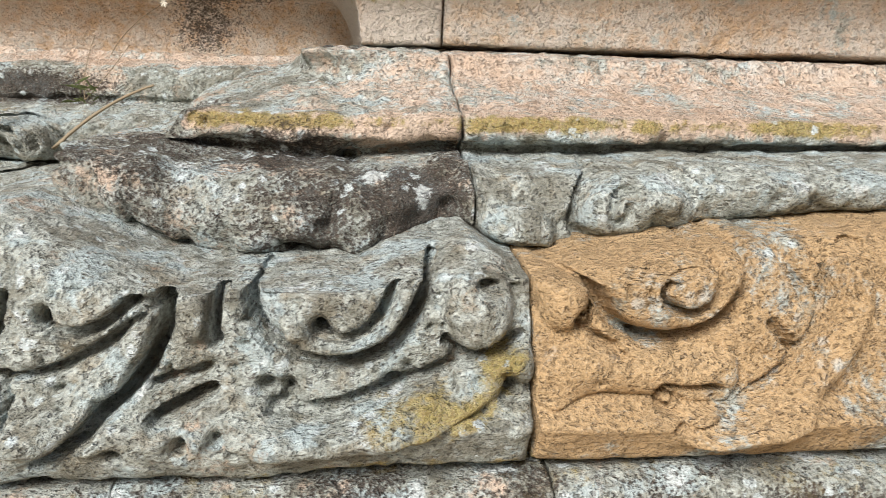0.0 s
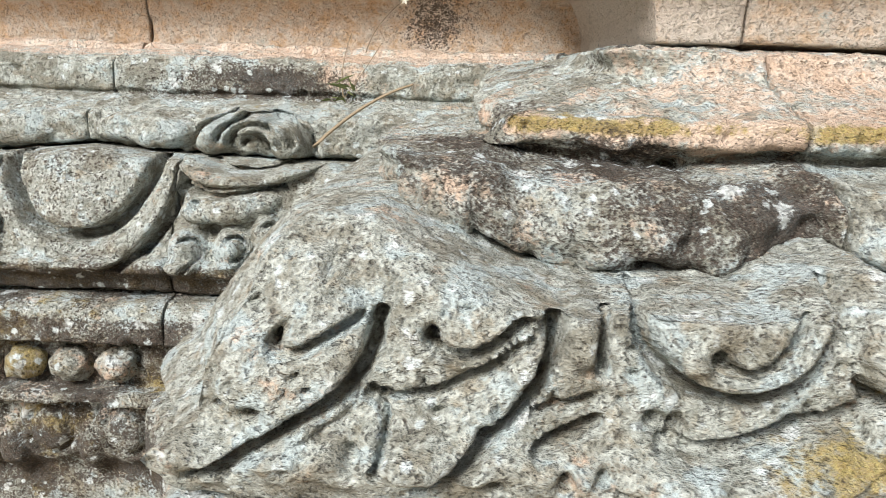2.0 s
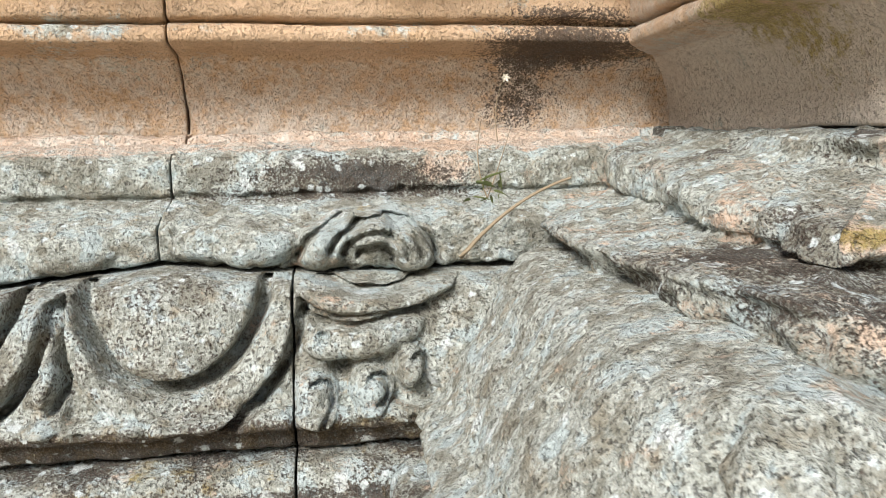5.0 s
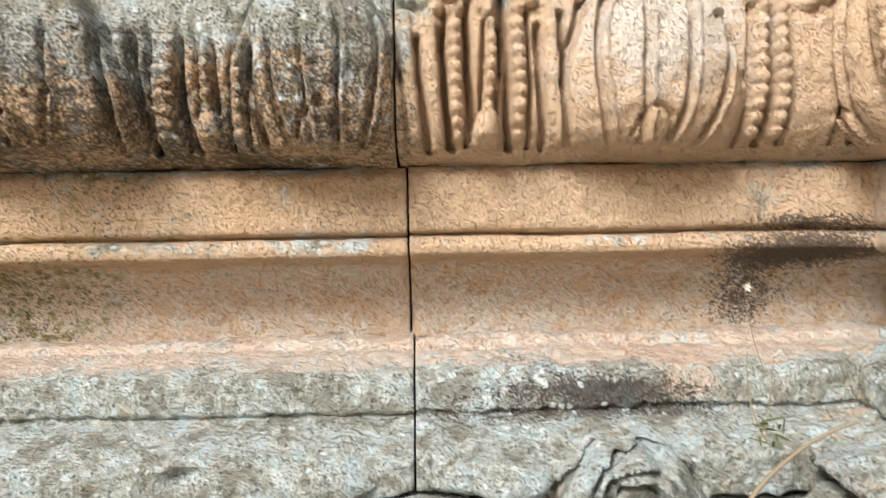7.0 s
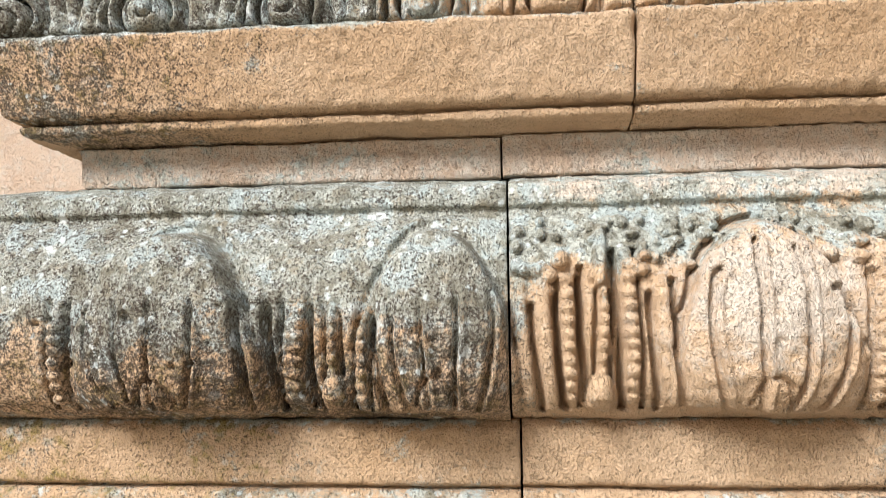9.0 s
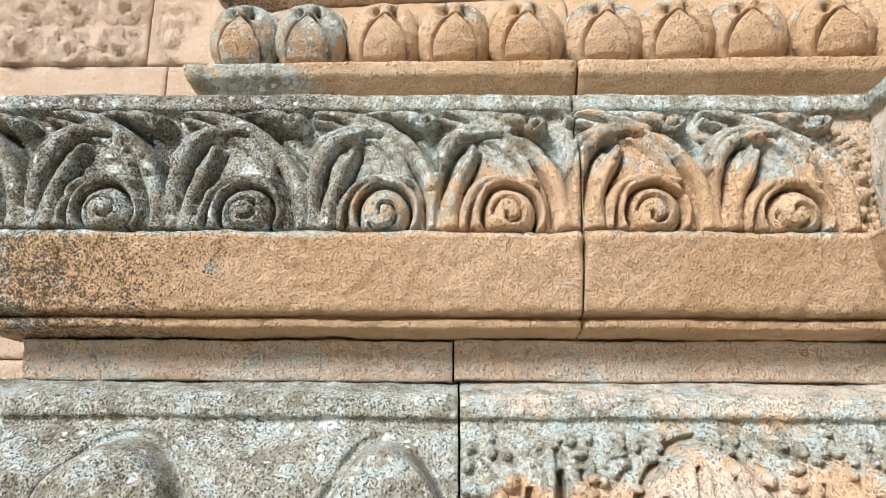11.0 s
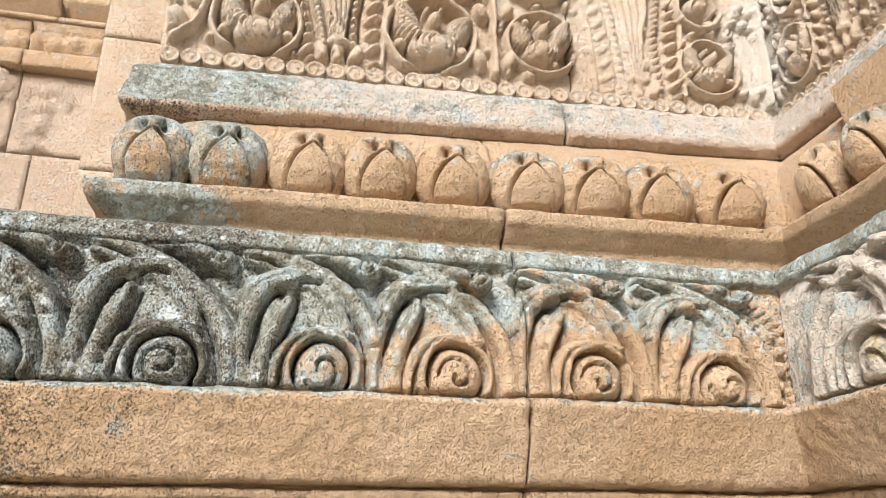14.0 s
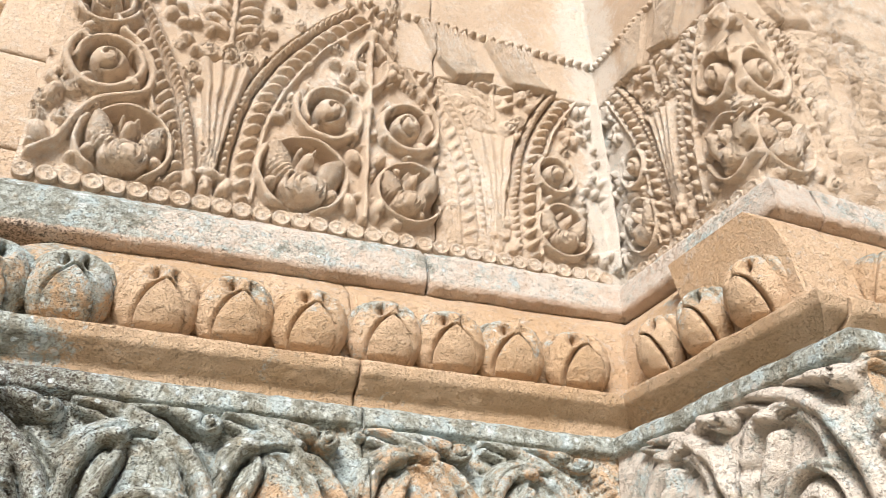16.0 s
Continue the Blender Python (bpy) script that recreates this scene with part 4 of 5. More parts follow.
def roundel(u, z, cu, cz, r, turn=0.0, flip=1):
    """A vine ring round a plumed leaf: a rolled body, two ribbed plumes that rise from it, and a small crown."""
    d = np.hypot(u - cu, z - cz)
    m = d < r * 1.25
    h = np.zeros(u.shape)
    if not m.any():
        return h
    a, b, dd = flip * (u[m] - cu), z[m] - cz, d[m]
    g = -0.011 * (1 - step(0.82 * r, 0.95 * r, dd))
    g = over(g, ridge(a, b, spiral(0, 0, r * 1.0, r * 0.90, 150 + turn, 0.95, 48), 0.085 * r, 0.019, 0.15))
    for p in (((-0.15, -0.25), (-0.62, -0.05), (-0.50, 0.35), (-0.70, 0.58)), ((0.20, -0.25), (0.62, -0.10), (0.50, 0.25), (0.78, 0.40))):
        line = bez(*[(x * r, y * r) for x, y in p], 24)
        dist, along = near(a, b, line, 0.25 * r)
        wide_ = r * (0.11 + 0.19 * np.sin(math.pi * np.clip(along, 0, 1)) ** 0.7)
        plume = 0.026 * np.sqrt(np.clip(1 - (dist / wide_) ** 2, 0, 1))
        g = over(g, plume - 0.005 * (np.cos(along * 2 * math.pi * 11) > 0.3) * (plume > 0.006))
    g = over(g, dome(a, b, 0.02 * r, -0.34 * r, 0.52 * r, 0.38 * r, 0.032))
    for k in (0.42, 0.30, 0.18):
        g += groove(a, b, arc(0.10 * r, -0.36 * r, k * r, k * 0.85 * r, -40, 230, 22), 0.030 * r, 0.006)
    g = over(g, dome(a, b, 0.02 * r, 0.22 * r, 0.17 * r, 0.26 * r, 0.034, -12))
    for s in (-1, 1):
        g = over(g, dome(a, b, 0.14 * s * r, 0.46 * r, 0.06 * r, 0.12 * r, 0.028, -30 * s))
    for ang in (205, 330, 15):
        q = radians(ang + turn)
        g = over(g, dome(a, b, 0.74 * r * math.cos(q), 0.74 * r * math.sin(q), 0.16 * r, 0.13 * r, 0.018, ang + turn))
    h[m] = g
    return h


def curl(u, z, cu, cz, r, a0=0.0):
    h = dome(u, z, cu, cz, r, r, 0.016)
    return h + groove(u, z, spiral(cu, cz, r * 0.8, r * 0.15, a0, 1.4, 26), 0.0032, 0.009)


def panel_face(u, z, worn):
    """Pointed arches of leaf bands on fluted posts, with vines in the arches."""
    h = np.zeros(u.shape)
    rng = random.Random(31)
    # filling of small foliage
    for _ in range(560):
        cu, cz = rng.uniform(-1.34, 0.10), rng.uniform(2.90, 4.0)
        r = rng.uniform(0.008, 0.017)
        m = (np.abs(u - cu) < r * 1.7) & (np.abs(z - cz) < r * 1.7)
        if m.any():
            h[m] = np.maximum(h[m], dome(u[m], z[m], cu, cz, r, r * rng.uniform(0.9, 1.7), 0.014, rng.uniform(0, 180)))
    for _ in range(190):
        cu, cz = rng.uniform(-1.33, 0.08), rng.uniform(2.91, 4.0)
        r, a0 = rng.uniform(0.013, 0.023), rng.uniform(0, 360)
        h = np.where(np.hypot(u - cu, z - cz) < r, curl(u, z, cu, cz, r, a0), h)
    # arches: a half one at the end, a whole one, and one that folds into the corner
    lines = [bez((-0.985, 2.885), (-1.000, 3.08), (-1.075, 3.25), (-1.225, 3.48), 30),
             bez((-0.925, 2.885), (-0.945, 3.20), (-0.845, 3.38), (-0.610, 3.61), 34),
             bez((-0.290, 2.885), (-0.270, 3.20), (-0.370, 3.38), (-0.610, 3.61), 34),
             bez((-0.190, 2.885), (-0.215, 3.16), (-0.150, 3.36), (0.095, 3.62), 32)]
    for line, way in zip(lines, (-1, 1, -1, 1)):
        band = line + (0.040 * way, -0.010)
        h = np.where(near(u, z, line + (0.022 * way, -0.006), 0.06)[0] < 0.040, 0.002, h)
        h = over(h, leaf_band(u, z, band, 22, 0.024, 0.016))
        h = over(h, beads(u, z, line, 40, 0.0085, 0.014))
        h += groove(u, z, line + (0.013 * way, -0.003), 0.0034, 0.012) + groove(u, z, line - (0.013 * way, -0.003), 0.0034, 0.012)
        h = over(h, ridge(u, z, line + (0.066 * way, -0.020), 0.0060, 0.012))
    # fluted posts that open upwards, with a leafed foot and a branch above
    for c in (-0.957, -0.242):
        wdt = 0.014 + 0.050 * np.clip((z - 2.95) / 0.30, 0, 1) ** 1.5
        post = (np.abs(u - c) < wdt) & (z > 2.93) & (z < 3.25)
        h = np.where(post, 0.013 - 0.005 * np.cos((u - c) / wdt * math.pi * 4), h)
        h = over(h, dome(u, z, c, 2.935, 0.028, 0.014, 0.018))
        for s in (-1, 1):
            h = over(h, dome(u, z, c + 0.036 * s, 2.905, 0.014, 0.032, 0.016, -16 * s))
            h = over(h, curl(u, z, c + 0.045 * s, 3.285, 0.028, 90 + 90 * s))
            for k in range(8):
                h = over(h, dome(u, z, c + 0.038 * s, 3.36 + 0.030 * k, 0.032, 0.011, 0.015, 22 * s))
        h = over(h, dome(u, z, c, 2.900, 0.010, 0.036, 0.014))
        h = over(h, ridge(u, z, [(c, 3.31), (c, 3.72)], 0.006, 0.014))
    # rings of vine and the stems between them
    rings = ((roundel, -1.132, 2.968, 0.098, 0, 1), (ring_bud, -1.205, 3.172, 0.086, 0, 1), (ring_bud, -1.235, 3.345, 0.070, 60, -1),
             (roundel, -0.752, 2.982, 0.108, 0, 1), (ring_bud, -0.702, 3.178, 0.090, 30, 1), (ring_bud, -0.497, 3.192, 0.084, 0, -1),
             (roundel, -0.490, 2.992, 0.088, 40, -1), (roundel, -0.060, 2.975, 0.082, 0, 1), (ring_bud, -0.070, 3.150, 0.066, 0, -1))
    for f, cu, cz, r, t, fl in rings:
        h = np.where(np.hypot(u - cu, z - cz) < r * 1.06, f(u, z, cu, cz, r, t, fl), h)
    for p in (((-1.30, 2.90), (-1.22, 2.96), (-1.27, 3.06), (-1.15, 3.085)), ((-1.15, 3.085), (-1.08, 3.10), (-1.10, 3.22), (-1.19, 3.27)), ((-0.605, 2.89), (-0.60, 3.08), (-0.61, 3.25), (-0.605, 3.45)),
              ((-0.605, 3.28), (-0.66, 3.32), (-0.66, 3.40), (-0.62, 3.44)), ((-0.605, 3.28), (-0.55, 3.32), (-0.55, 3.40), (-0.59, 3.44)), ((0.10, 2.89), (0.105, 3.10), (0.10, 3.30), (0.10, 3.50))):
        h = over(h, ridge(u, z, bez(*p), 0.010, 0.020))
    for cu, cz, t in ((-1.295, 2.955, 20), (-1.29, 3.06, -20), (-0.635, 3.06, 30), (-0.572, 3.07, -30), (-0.640, 2.93, 20), (-0.570, 2.93, -20), (-0.605, 3.22, 0), (-0.60, 3.47, 0), (-0.655, 3.34, 30), (-0.55, 3.35, -30)):
        h = over(h, dome(u, z, cu, cz, 0.018, 0.030, 0.022, t))
    # the stone above the crack: fans of fine lines under a beaded border, then a plain field
    crack = np.interp(u, (-0.62, -0.40, -0.09, 0.12), (3.395, 3.408, 3.452, 3.46))
    top = 3.632 + 0.020 * u
    above = step(-0.004, 0.004, z - crack) * step(-0.54, -0.52, u)
    fan = np.zeros(u.shape)
    for c in (-0.46, -0.25):
        for k in range(10):
            fan = over(fan, ridge(u, z, bez((c + 0.015 * k, 3.595), (c + 0.03 + 0.013 * k, 3.53), (c + 0.05 + 0.011 * k, 3.46), (c + 0.11 + 0.012 * k, 3.425 + 0.004 * k)), 0.0052, 0.015))
    for k in range(22):
        fan = over(fan, dome(u, z, -0.53 + 0.03 * k, 3.618 + 0.02 * (-0.53 + 0.03 * k), 0.012, 0.010, 0.012))
    fan = np.where(z > top, -0.010, fan)
    h = np.where(above > 0.5, fan, h) - 0.012 * np.exp(-((z - crack) / 0.0045) ** 2) * step(-0.62, -0.58, u)
    return h * step(2.884, 2.892, z - 0.0) * (1 - worn)


def carve_panel(wl, u, z, v):
    def f(u, z):
        worn = step(-0.415, -0.405, u) * (1 - step(-0.24, -0.18, u)) * 0.72 * (1 - step(3.39, 3.42, z))
        return panel_face(u, z, worn)

    def ret(u, z):
        return panel_face((u - 1.955) * 1.3 + 0.10, z, 0.25)

    def fwd(u, z):
        return panel_face(u - 0.7, z, 0.2)

    return 1.7 * (on(wl, (1,), u, z, f) + on(wl, (2,), u, z, ret) + on(wl, (3,), u, z, fwd))


def tint_panel(wl, u, z, v):
    n = fbm(v[..., 0], v[..., 1], z, 0.14, 64)
    edge = np.where(wl == 1, step(-0.02, 0.08, u), 0) + np.where(wl == 2, step(1.80, 1.9, u), 0)
    return 0.10 + 0.5 * (n - 0.5) + 0.2 * edge, 0.05, 0.05, 0.45 + 0.45 * edge + 0.6 * (n - 0.5)


def course(name, label, prof, blocks, material, relief=None, tint=None, prof2=None, **kw):
    top = thing(name, label, "wall", kind="structure")
    made = []
    for i, b in enumerate(blocks):
        segs, extra = (b, {}) if isinstance(b, list) else b
        opt = dict(kw)
        opt.update({k: v for k, v in extra.items() if k not in ("material", "label")})
        me = block(prof, segs, relief=relief, tint=tint, prof2=prof2, seed=len(name) + 7 * i, **opt)
        made.append(part("stone_block", me, extra.get("material", material), top, extra.get("label", "")))
    return top, made


G = 0.0014
far = dict(ds=0.02, dv=0.01)
bead_course, bead_stones = course("wall_bead_course", "grey weathered sandstone course with a row of round beads", P_BEAD, [
    ([("W1", -1.70, -1.30 - G)], far), [("W1", -1.30 + G, -0.70 - G)], [("W1", -0.70 + G, None), ("R", None, None), ("W2", None, -0.30)], ([("W2", -0.30 + 2 * G, 0.02 - G)], far), ([("W2", 0.02 + G, 0.6)], far), ([("W2", 0.605, 1.6)], far)],
    PINK, carve_beadcourse, tint_low, ds=0.005, dv=0.005, rough=0.006)
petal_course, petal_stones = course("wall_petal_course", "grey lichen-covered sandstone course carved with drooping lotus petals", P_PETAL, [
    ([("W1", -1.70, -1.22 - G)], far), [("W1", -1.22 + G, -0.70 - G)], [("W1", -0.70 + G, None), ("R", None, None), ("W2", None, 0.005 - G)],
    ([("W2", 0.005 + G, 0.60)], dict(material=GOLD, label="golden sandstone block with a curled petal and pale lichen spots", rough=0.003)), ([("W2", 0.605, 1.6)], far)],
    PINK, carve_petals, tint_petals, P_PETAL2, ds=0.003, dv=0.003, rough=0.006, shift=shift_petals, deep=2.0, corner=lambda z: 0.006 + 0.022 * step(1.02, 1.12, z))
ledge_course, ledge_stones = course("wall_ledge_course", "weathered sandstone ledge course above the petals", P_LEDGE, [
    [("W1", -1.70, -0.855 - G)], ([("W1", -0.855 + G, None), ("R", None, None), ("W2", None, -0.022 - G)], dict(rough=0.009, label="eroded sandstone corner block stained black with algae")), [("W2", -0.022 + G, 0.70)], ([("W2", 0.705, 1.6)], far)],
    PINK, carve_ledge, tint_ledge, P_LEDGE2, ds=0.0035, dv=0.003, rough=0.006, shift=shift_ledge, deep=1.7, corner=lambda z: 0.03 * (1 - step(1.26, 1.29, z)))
low_course, low_stones = course("wall_lower_band_course", "orange sandstone course with a hollow band and a plain fascia", P_LOWBAND, [
    [("L", 2.3, None), ("W1", None, -0.86 - G)], [("W1", -0.86 + G, None), ("R", None, None), ("W2", None, -0.02 - G)], [("W2", -0.02 + G, 0.8)], ([("W2", 0.805, 1.6)], far)],
    ORANGE, carve_lowband, tint_lowband, left=-1.95, ds=0.006, dv=0.005, rough=0.003)
torus_course, torus_stones = course("wall_torus_course", "bulging sandstone course carved with petals and bead strands, grey lichen on top", P_TORUS, [
    [("L", 2.3, None), ("W1", None, -0.872 - G)], [("W1", -0.872 + G, None), ("R", None, None), ("W2", None, 0.2)], ([("W2", 0.205, 1.6)], far)],
    ORANGE, carve_torus, tint_torus, ds=0.003, dv=0.003, rough=0.005, deep=1.45)
pink_course, pink_stones = course("wall_plain_band_course", "plain pinkish sandstone band", P_PINK, [
    [("L", 2.3, None), ("W1", None, -0.88 - G)], [("W1", -0.88 + G, -0.16)], [("W1", -0.156, None), ("R", None, None), ("W2", None, 0.3)], ([("W2", 0.305, 1.6)], far)],
    PINK, None, tint_pink, left=-1.352, rough=0.003)
scroll_course, scroll_stones = course("wall_scroll_course", "orange sandstone course with a fascia and a carved band of leafy scrolls", P_SCROLL, [
    [("L", 2.3, None), ("W1", None, -0.695 - G)], [("W1", -0.695 + G, None), ("R", None, None), ("W2", None, 0.3)], ([("W2", 0.305, 1.6)], far)],
    ORANGE, carve_scrolls, tint_scrolls, left=-1.352, ds=0.003, dv=0.003, rough=0.004, deep=1.35)
lotus_course, lotus_stones = course("wall_lotus_course", "orange sandstone course with a row of round lotus buds", P_LOTUS, [
    [("L", 2.3, None), ("W1", None, -0.66 - G)], [("W1", -0.66 + G, None), ("R", None, None), ("W2", None, -0.04 - G)], [("W2", -0.04 + G, 1.6)]],
    ORANGE, carve_lotus, tint_lotus, left=-1.25, rough=0.003, shift=shift_lotus)
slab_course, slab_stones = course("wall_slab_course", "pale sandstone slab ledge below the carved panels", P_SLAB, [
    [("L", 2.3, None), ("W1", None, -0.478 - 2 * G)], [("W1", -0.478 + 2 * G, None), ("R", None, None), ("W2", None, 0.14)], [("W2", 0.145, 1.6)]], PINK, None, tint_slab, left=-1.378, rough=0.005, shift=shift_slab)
panel_course, panel_stones = course("wall_carved_panel", "buff sandstone wall carved with leafy roundels and arches", P_PANEL, [
    [("L", 2.3, None), ("W1", None, -0.415 - G)], [("W1", -0.415 + G, None), ("R", None, None), ("W2", None, 0.35)], ([("W2", 0.355, 1.6)], far)],
    BUFF, carve_panel, tint_panel, left=-1.448, ds=0.0035, dv=0.0035, rough=0.002, shift=shift_panel)


# ---- ornaments set on the stones ----
def bud_mesh(seed):
    """A lotus bud: a broad front petal between two side petals, three tips at the top."""
    na, nv = 120, 64
    th = np.radians(np.linspace(-112, 112, na))[:, None] + np.zeros((1, nv))
    t = np.linspace(0, 1, nv)[None, :] + np.zeros((na, 1))
    prof = np.interp(t, (0, 0.06, 0.16, 0.32, 0.50, 0.70, 0.86, 0.95, 1.0), (0.05, 0.46, 0.78, 0.98, 1.06, 1.02, 0.90, 0.70, 0.32))
    deg = np.degrees(th)
    bound = 50 * np.clip(1 - ((t - 0.08) / 0.62), 0, 1) ** 0.62 + 0.5
    bound = np.where(t < 0.08, 50.5, bound)
    inside = np.abs(deg) < bound
    d = np.abs(np.abs(deg) - bound)
    r = prof + np.where(inside & (t < 0.70), 0.07, 0.0)
    r = r - 0.46 * np.exp(-(d / 3.4) ** 2) * (t < 0.71) * (t > 0.03)
    outer = 88 - 40 * np.clip((t - 0.25) / 0.75, 0, 1)
    r = r - 0.20 * np.exp(-((np.abs(deg) - outer) / 4.5) ** 2) * (t > 0.1)
    tip = np.exp(-((t - 0.79) / 0.085) ** 2)
    r = r + tip * (0.10 * np.exp(-(deg / 8) ** 2) - 0.62 * np.exp(-((np.abs(deg) - 20) / 8.0) ** 2))
    x, y, z = 0.061 * r * np.sin(th), -0.062 * r * np.cos(th), 0.142 * t
    n = fbm(x + seed, y, z, 0.03, 81 + seed) - 0.5
    f = 1 + 0.09 * n
    v = np.stack([x * f, y * f, z], -1).reshape(-1, 3)
    idx = np.arange(na * nv).reshape(na, nv)
    q = np.stack([idx[:-1, :-1], idx[1:, :-1], idx[1:, 1:], idx[:-1, 1:]], -1).reshape(-1, 4)
    me = bpy.data.meshes.new("lotus_bud")
    me.from_pydata(v.tolist(), [], q.tolist())
    me.polygons.foreach_set("use_smooth", np.ones(len(q), bool))
    return me


def wear_layer(me, grey, dark, ochre, pale, lift=0.0):
    """Even wear for a small ornament, with more grey crust towards its top."""
    co = np.empty(len(me.vertices) * 3)
    me.vertices.foreach_get("co", co)
    z = co.reshape(-1, 3)[:, 2]
    k = (z - z.min()) / max(np.ptp(z), 1e-6)
    w = np.stack([grey + lift * k ** 2, dark + 0 * k, ochre + 0 * k, pale + 0 * k], 1).astype(np.float32)
    at = me.attributes.new("wear", "FLOAT_COLOR", "POINT")
    at.data.foreach_set("color", np.clip(w, 0, 1).ravel())
    me.materials.clear()


def place(name, me, material, parent, m, label=""):
    ob = new(name, me)
    if not me.materials:
        me.materials.append(material)
    ob.parent = parent
    ob.matrix_local = m
    if label:
        tagged(ob, label=label)
    return ob


buds = []
for s, g in ((1, 0.12), (2, 0.20), (3, 0.45)):
    me = bud_mesh(s)
    wear_layer(me, g, 0.16 + 0.12 * (g > 0.4), 0.15, 0.2, 0.38)
    buds.append(me)
for k, x in enumerate((-1.270, -1.149, -1.010, -0.882, -0.748, -0.600, -0.468, -0.335, -0.176)):
    place("lotus_bud", buds[2 if k < 2 else k % 2], ORANGE, lotus_stones[0 if x < -0.66 else 1], pose(x, 1.792, 2.459 + 0.014 * (x + 0.65), 0, 0, 5 * math.sin(7 * k)) @ Matrix.Diagonal((1.10 + 0.025 * k, 1.05, 1.0, 1.0)), "lotus bud darkened by grey lichen" if k < 2 else "")
for k, y in enumerate((1.645, 1.515, 1.385)):
    place("lotus_bud", buds[k % 2], ORANGE, lotus_stones[1], pose(-0.038, y, 2.468, 0, 0, -90 + 4 * k))
for k in range(3):
    place("lotus_bud", buds[k % 2], ORANGE, lotus_stones[2], pose(0.16 + 0.14 * k, 1.292, 2.468))
for k in range(2):
    place("lotus_bud", buds[2], ORANGE, lotus_stones[0], pose(-1.288, 1.90 + 0.14 * k, 2.451, 0, 0, -90), "lotus bud darkened by grey lichen")


def bead_mesh(name, ru, rz, depth, ring, seed):
    """A bead or rosette that stands out from the wall towards -y."""
    na, nr = 18, 7
    vs, fs = [], []
    for j in range(nr):
        f = j / (nr - 1)
        for i in range(na):
            a = 2 * math.pi * i / na
            k = math.sin(f * math.pi / 2)
            d = depth * math.cos(f * math.pi / 2)
            if ring:
                d = depth * (0.88 + 0.14 * math.cos(f * 3 * math.pi)) if f < 0.98 else 0
            w = 1 + (0.10 if ring else 0.32) * noise.noise((math.cos(a) * f * 2.2 + 5 * seed, math.sin(a) * f * 2.2, f * 2.5))
            vs.append((ru * k * math.cos(a) * w, -d * w, rz * k * math.sin(a) * w))
    for j in range(nr - 1):
        for i in range(na):
            fs.append((j * na + i, j * na + (i + 1) % na, (j + 1) * na + (i + 1) % na, (j + 1) * na + i))
    me = bpy.data.meshes.new(name)
    me.from_pydata(vs, [], fs)
    me.polygons.foreach_set("use_smooth", np.ones(len(fs), bool))
    return me


balls = []
for s, oc in ((1, 0.3), (2, 0.62), (3, 0.45)):
    me = bead_mesh("bead", 0.027, 0.026, 0.030, False, s)
    wear_layer(me, 0.62, 0.36, oc, 0.3)
    balls.append(me)
for k in range(9):
    x = -0.772 - 0.0625 * k
    place("bead", balls[(k * 5) % 3], PINK, bead_stones[1], pose(x, 1.334, 0.862, 9 * math.sin(5 * k), 70 * k, 0))
for k in range(3):
    place("bead", balls[(k * 2 + 1) % 3], PINK, bead_stones[2], pose(-0.655 + 0.0625 * k, 1.334, 0.862, 0, 50 * k, 0))
rosettes = []
for s in (1, 2):
    me = bead_mesh("rosette", 0.0208, 0.0195, 0.017, True, s)
    wear_layer(me, 0.12, 0.05, 0.05, 0.5)
    rosettes.append(me)
for k in range(33):
    x = -1.300 + 0.0425 * k
    if x < 0.07:
        place("rosette", rosettes[k % 2], BUFF, panel_stones[0 if x < -0.415 else 1], pose(x, 1.956, 2.859 + 0.022 * (x + 0.65)))
for k in range(11):
    place("rosette", rosettes[k % 2], BUFF, panel_stones[1], pose(0.126, 1.90 - 0.0425 * k, 2.872, 0, 0, -90))
for k in range(12):
    place("rosette", rosettes[k % 2], BUFF, panel_stones[1 if k < 5 else 2], pose(0.15 + 0.0425 * k, 1.456, 2.872))

# ---- the wall that stands further back ----
behind = thing("wall_behind", "plain buff sandstone blocks with a carved pilaster, set back beside the plinth", "wall", kind="structure")


def back_block(x0, x1, z0, z1, y, relief=None, seed=0):
    """One squared stone of the wall behind, its face towards -y."""
    nu, nz = max(6, int((x1 - x0) / 0.012)), max(6, int((z1 - z0) / 0.012))
    uu, zz = np.meshgrid(np.linspace(x0 + 0.002, x1 - 0.002, nu), np.linspace(z0 + 0.002, z1 - 0.002, nz), indexing="ij")
    h = 0.006 * (fbm(uu, 0 * uu, zz, 0.12, seed) - 0.5)
    if relief is not None:
        h = h + relief(uu, zz)
    d = np.minimum(np.minimum(uu - x0, x1 - uu), np.minimum(zz - z0, z1 - zz))
    h = h - 0.003 * np.exp(-d / 0.004)
    v = np.stack([uu, y - h, zz], -1).reshape(-1, 3)
    idx = np.arange(nu * nz).reshape(nu, nz)
    q = np.stack([idx[:-1, :-1], idx[1:, :-1], idx[1:, 1:], idx[:-1, 1:]], -1).reshape(-1, 4).tolist()
    rim = np.concatenate([idx[:, 0], idx[-1, 1:], idx[-2::-1, -1], idx[0, -2:0:-1]])
    n = len(v)
    deepv = v[rim] + (0, 0.25, 0)
    k = len(rim)
    for i in range(k):
        q.append([int(rim[i]), n + i, n + (i + 1) % k, int(rim[(i + 1) % k])])
    me = bpy.data.meshes.new("stone_block")
    me.from_pydata(np.concatenate([v, deepv]).tolist(), [], q)
    me.polygons.foreach_set("use_smooth", np.ones(len(q), bool))
    wear_layer(me, 0.10, 0.04, 0.05, 0.45)
    return me


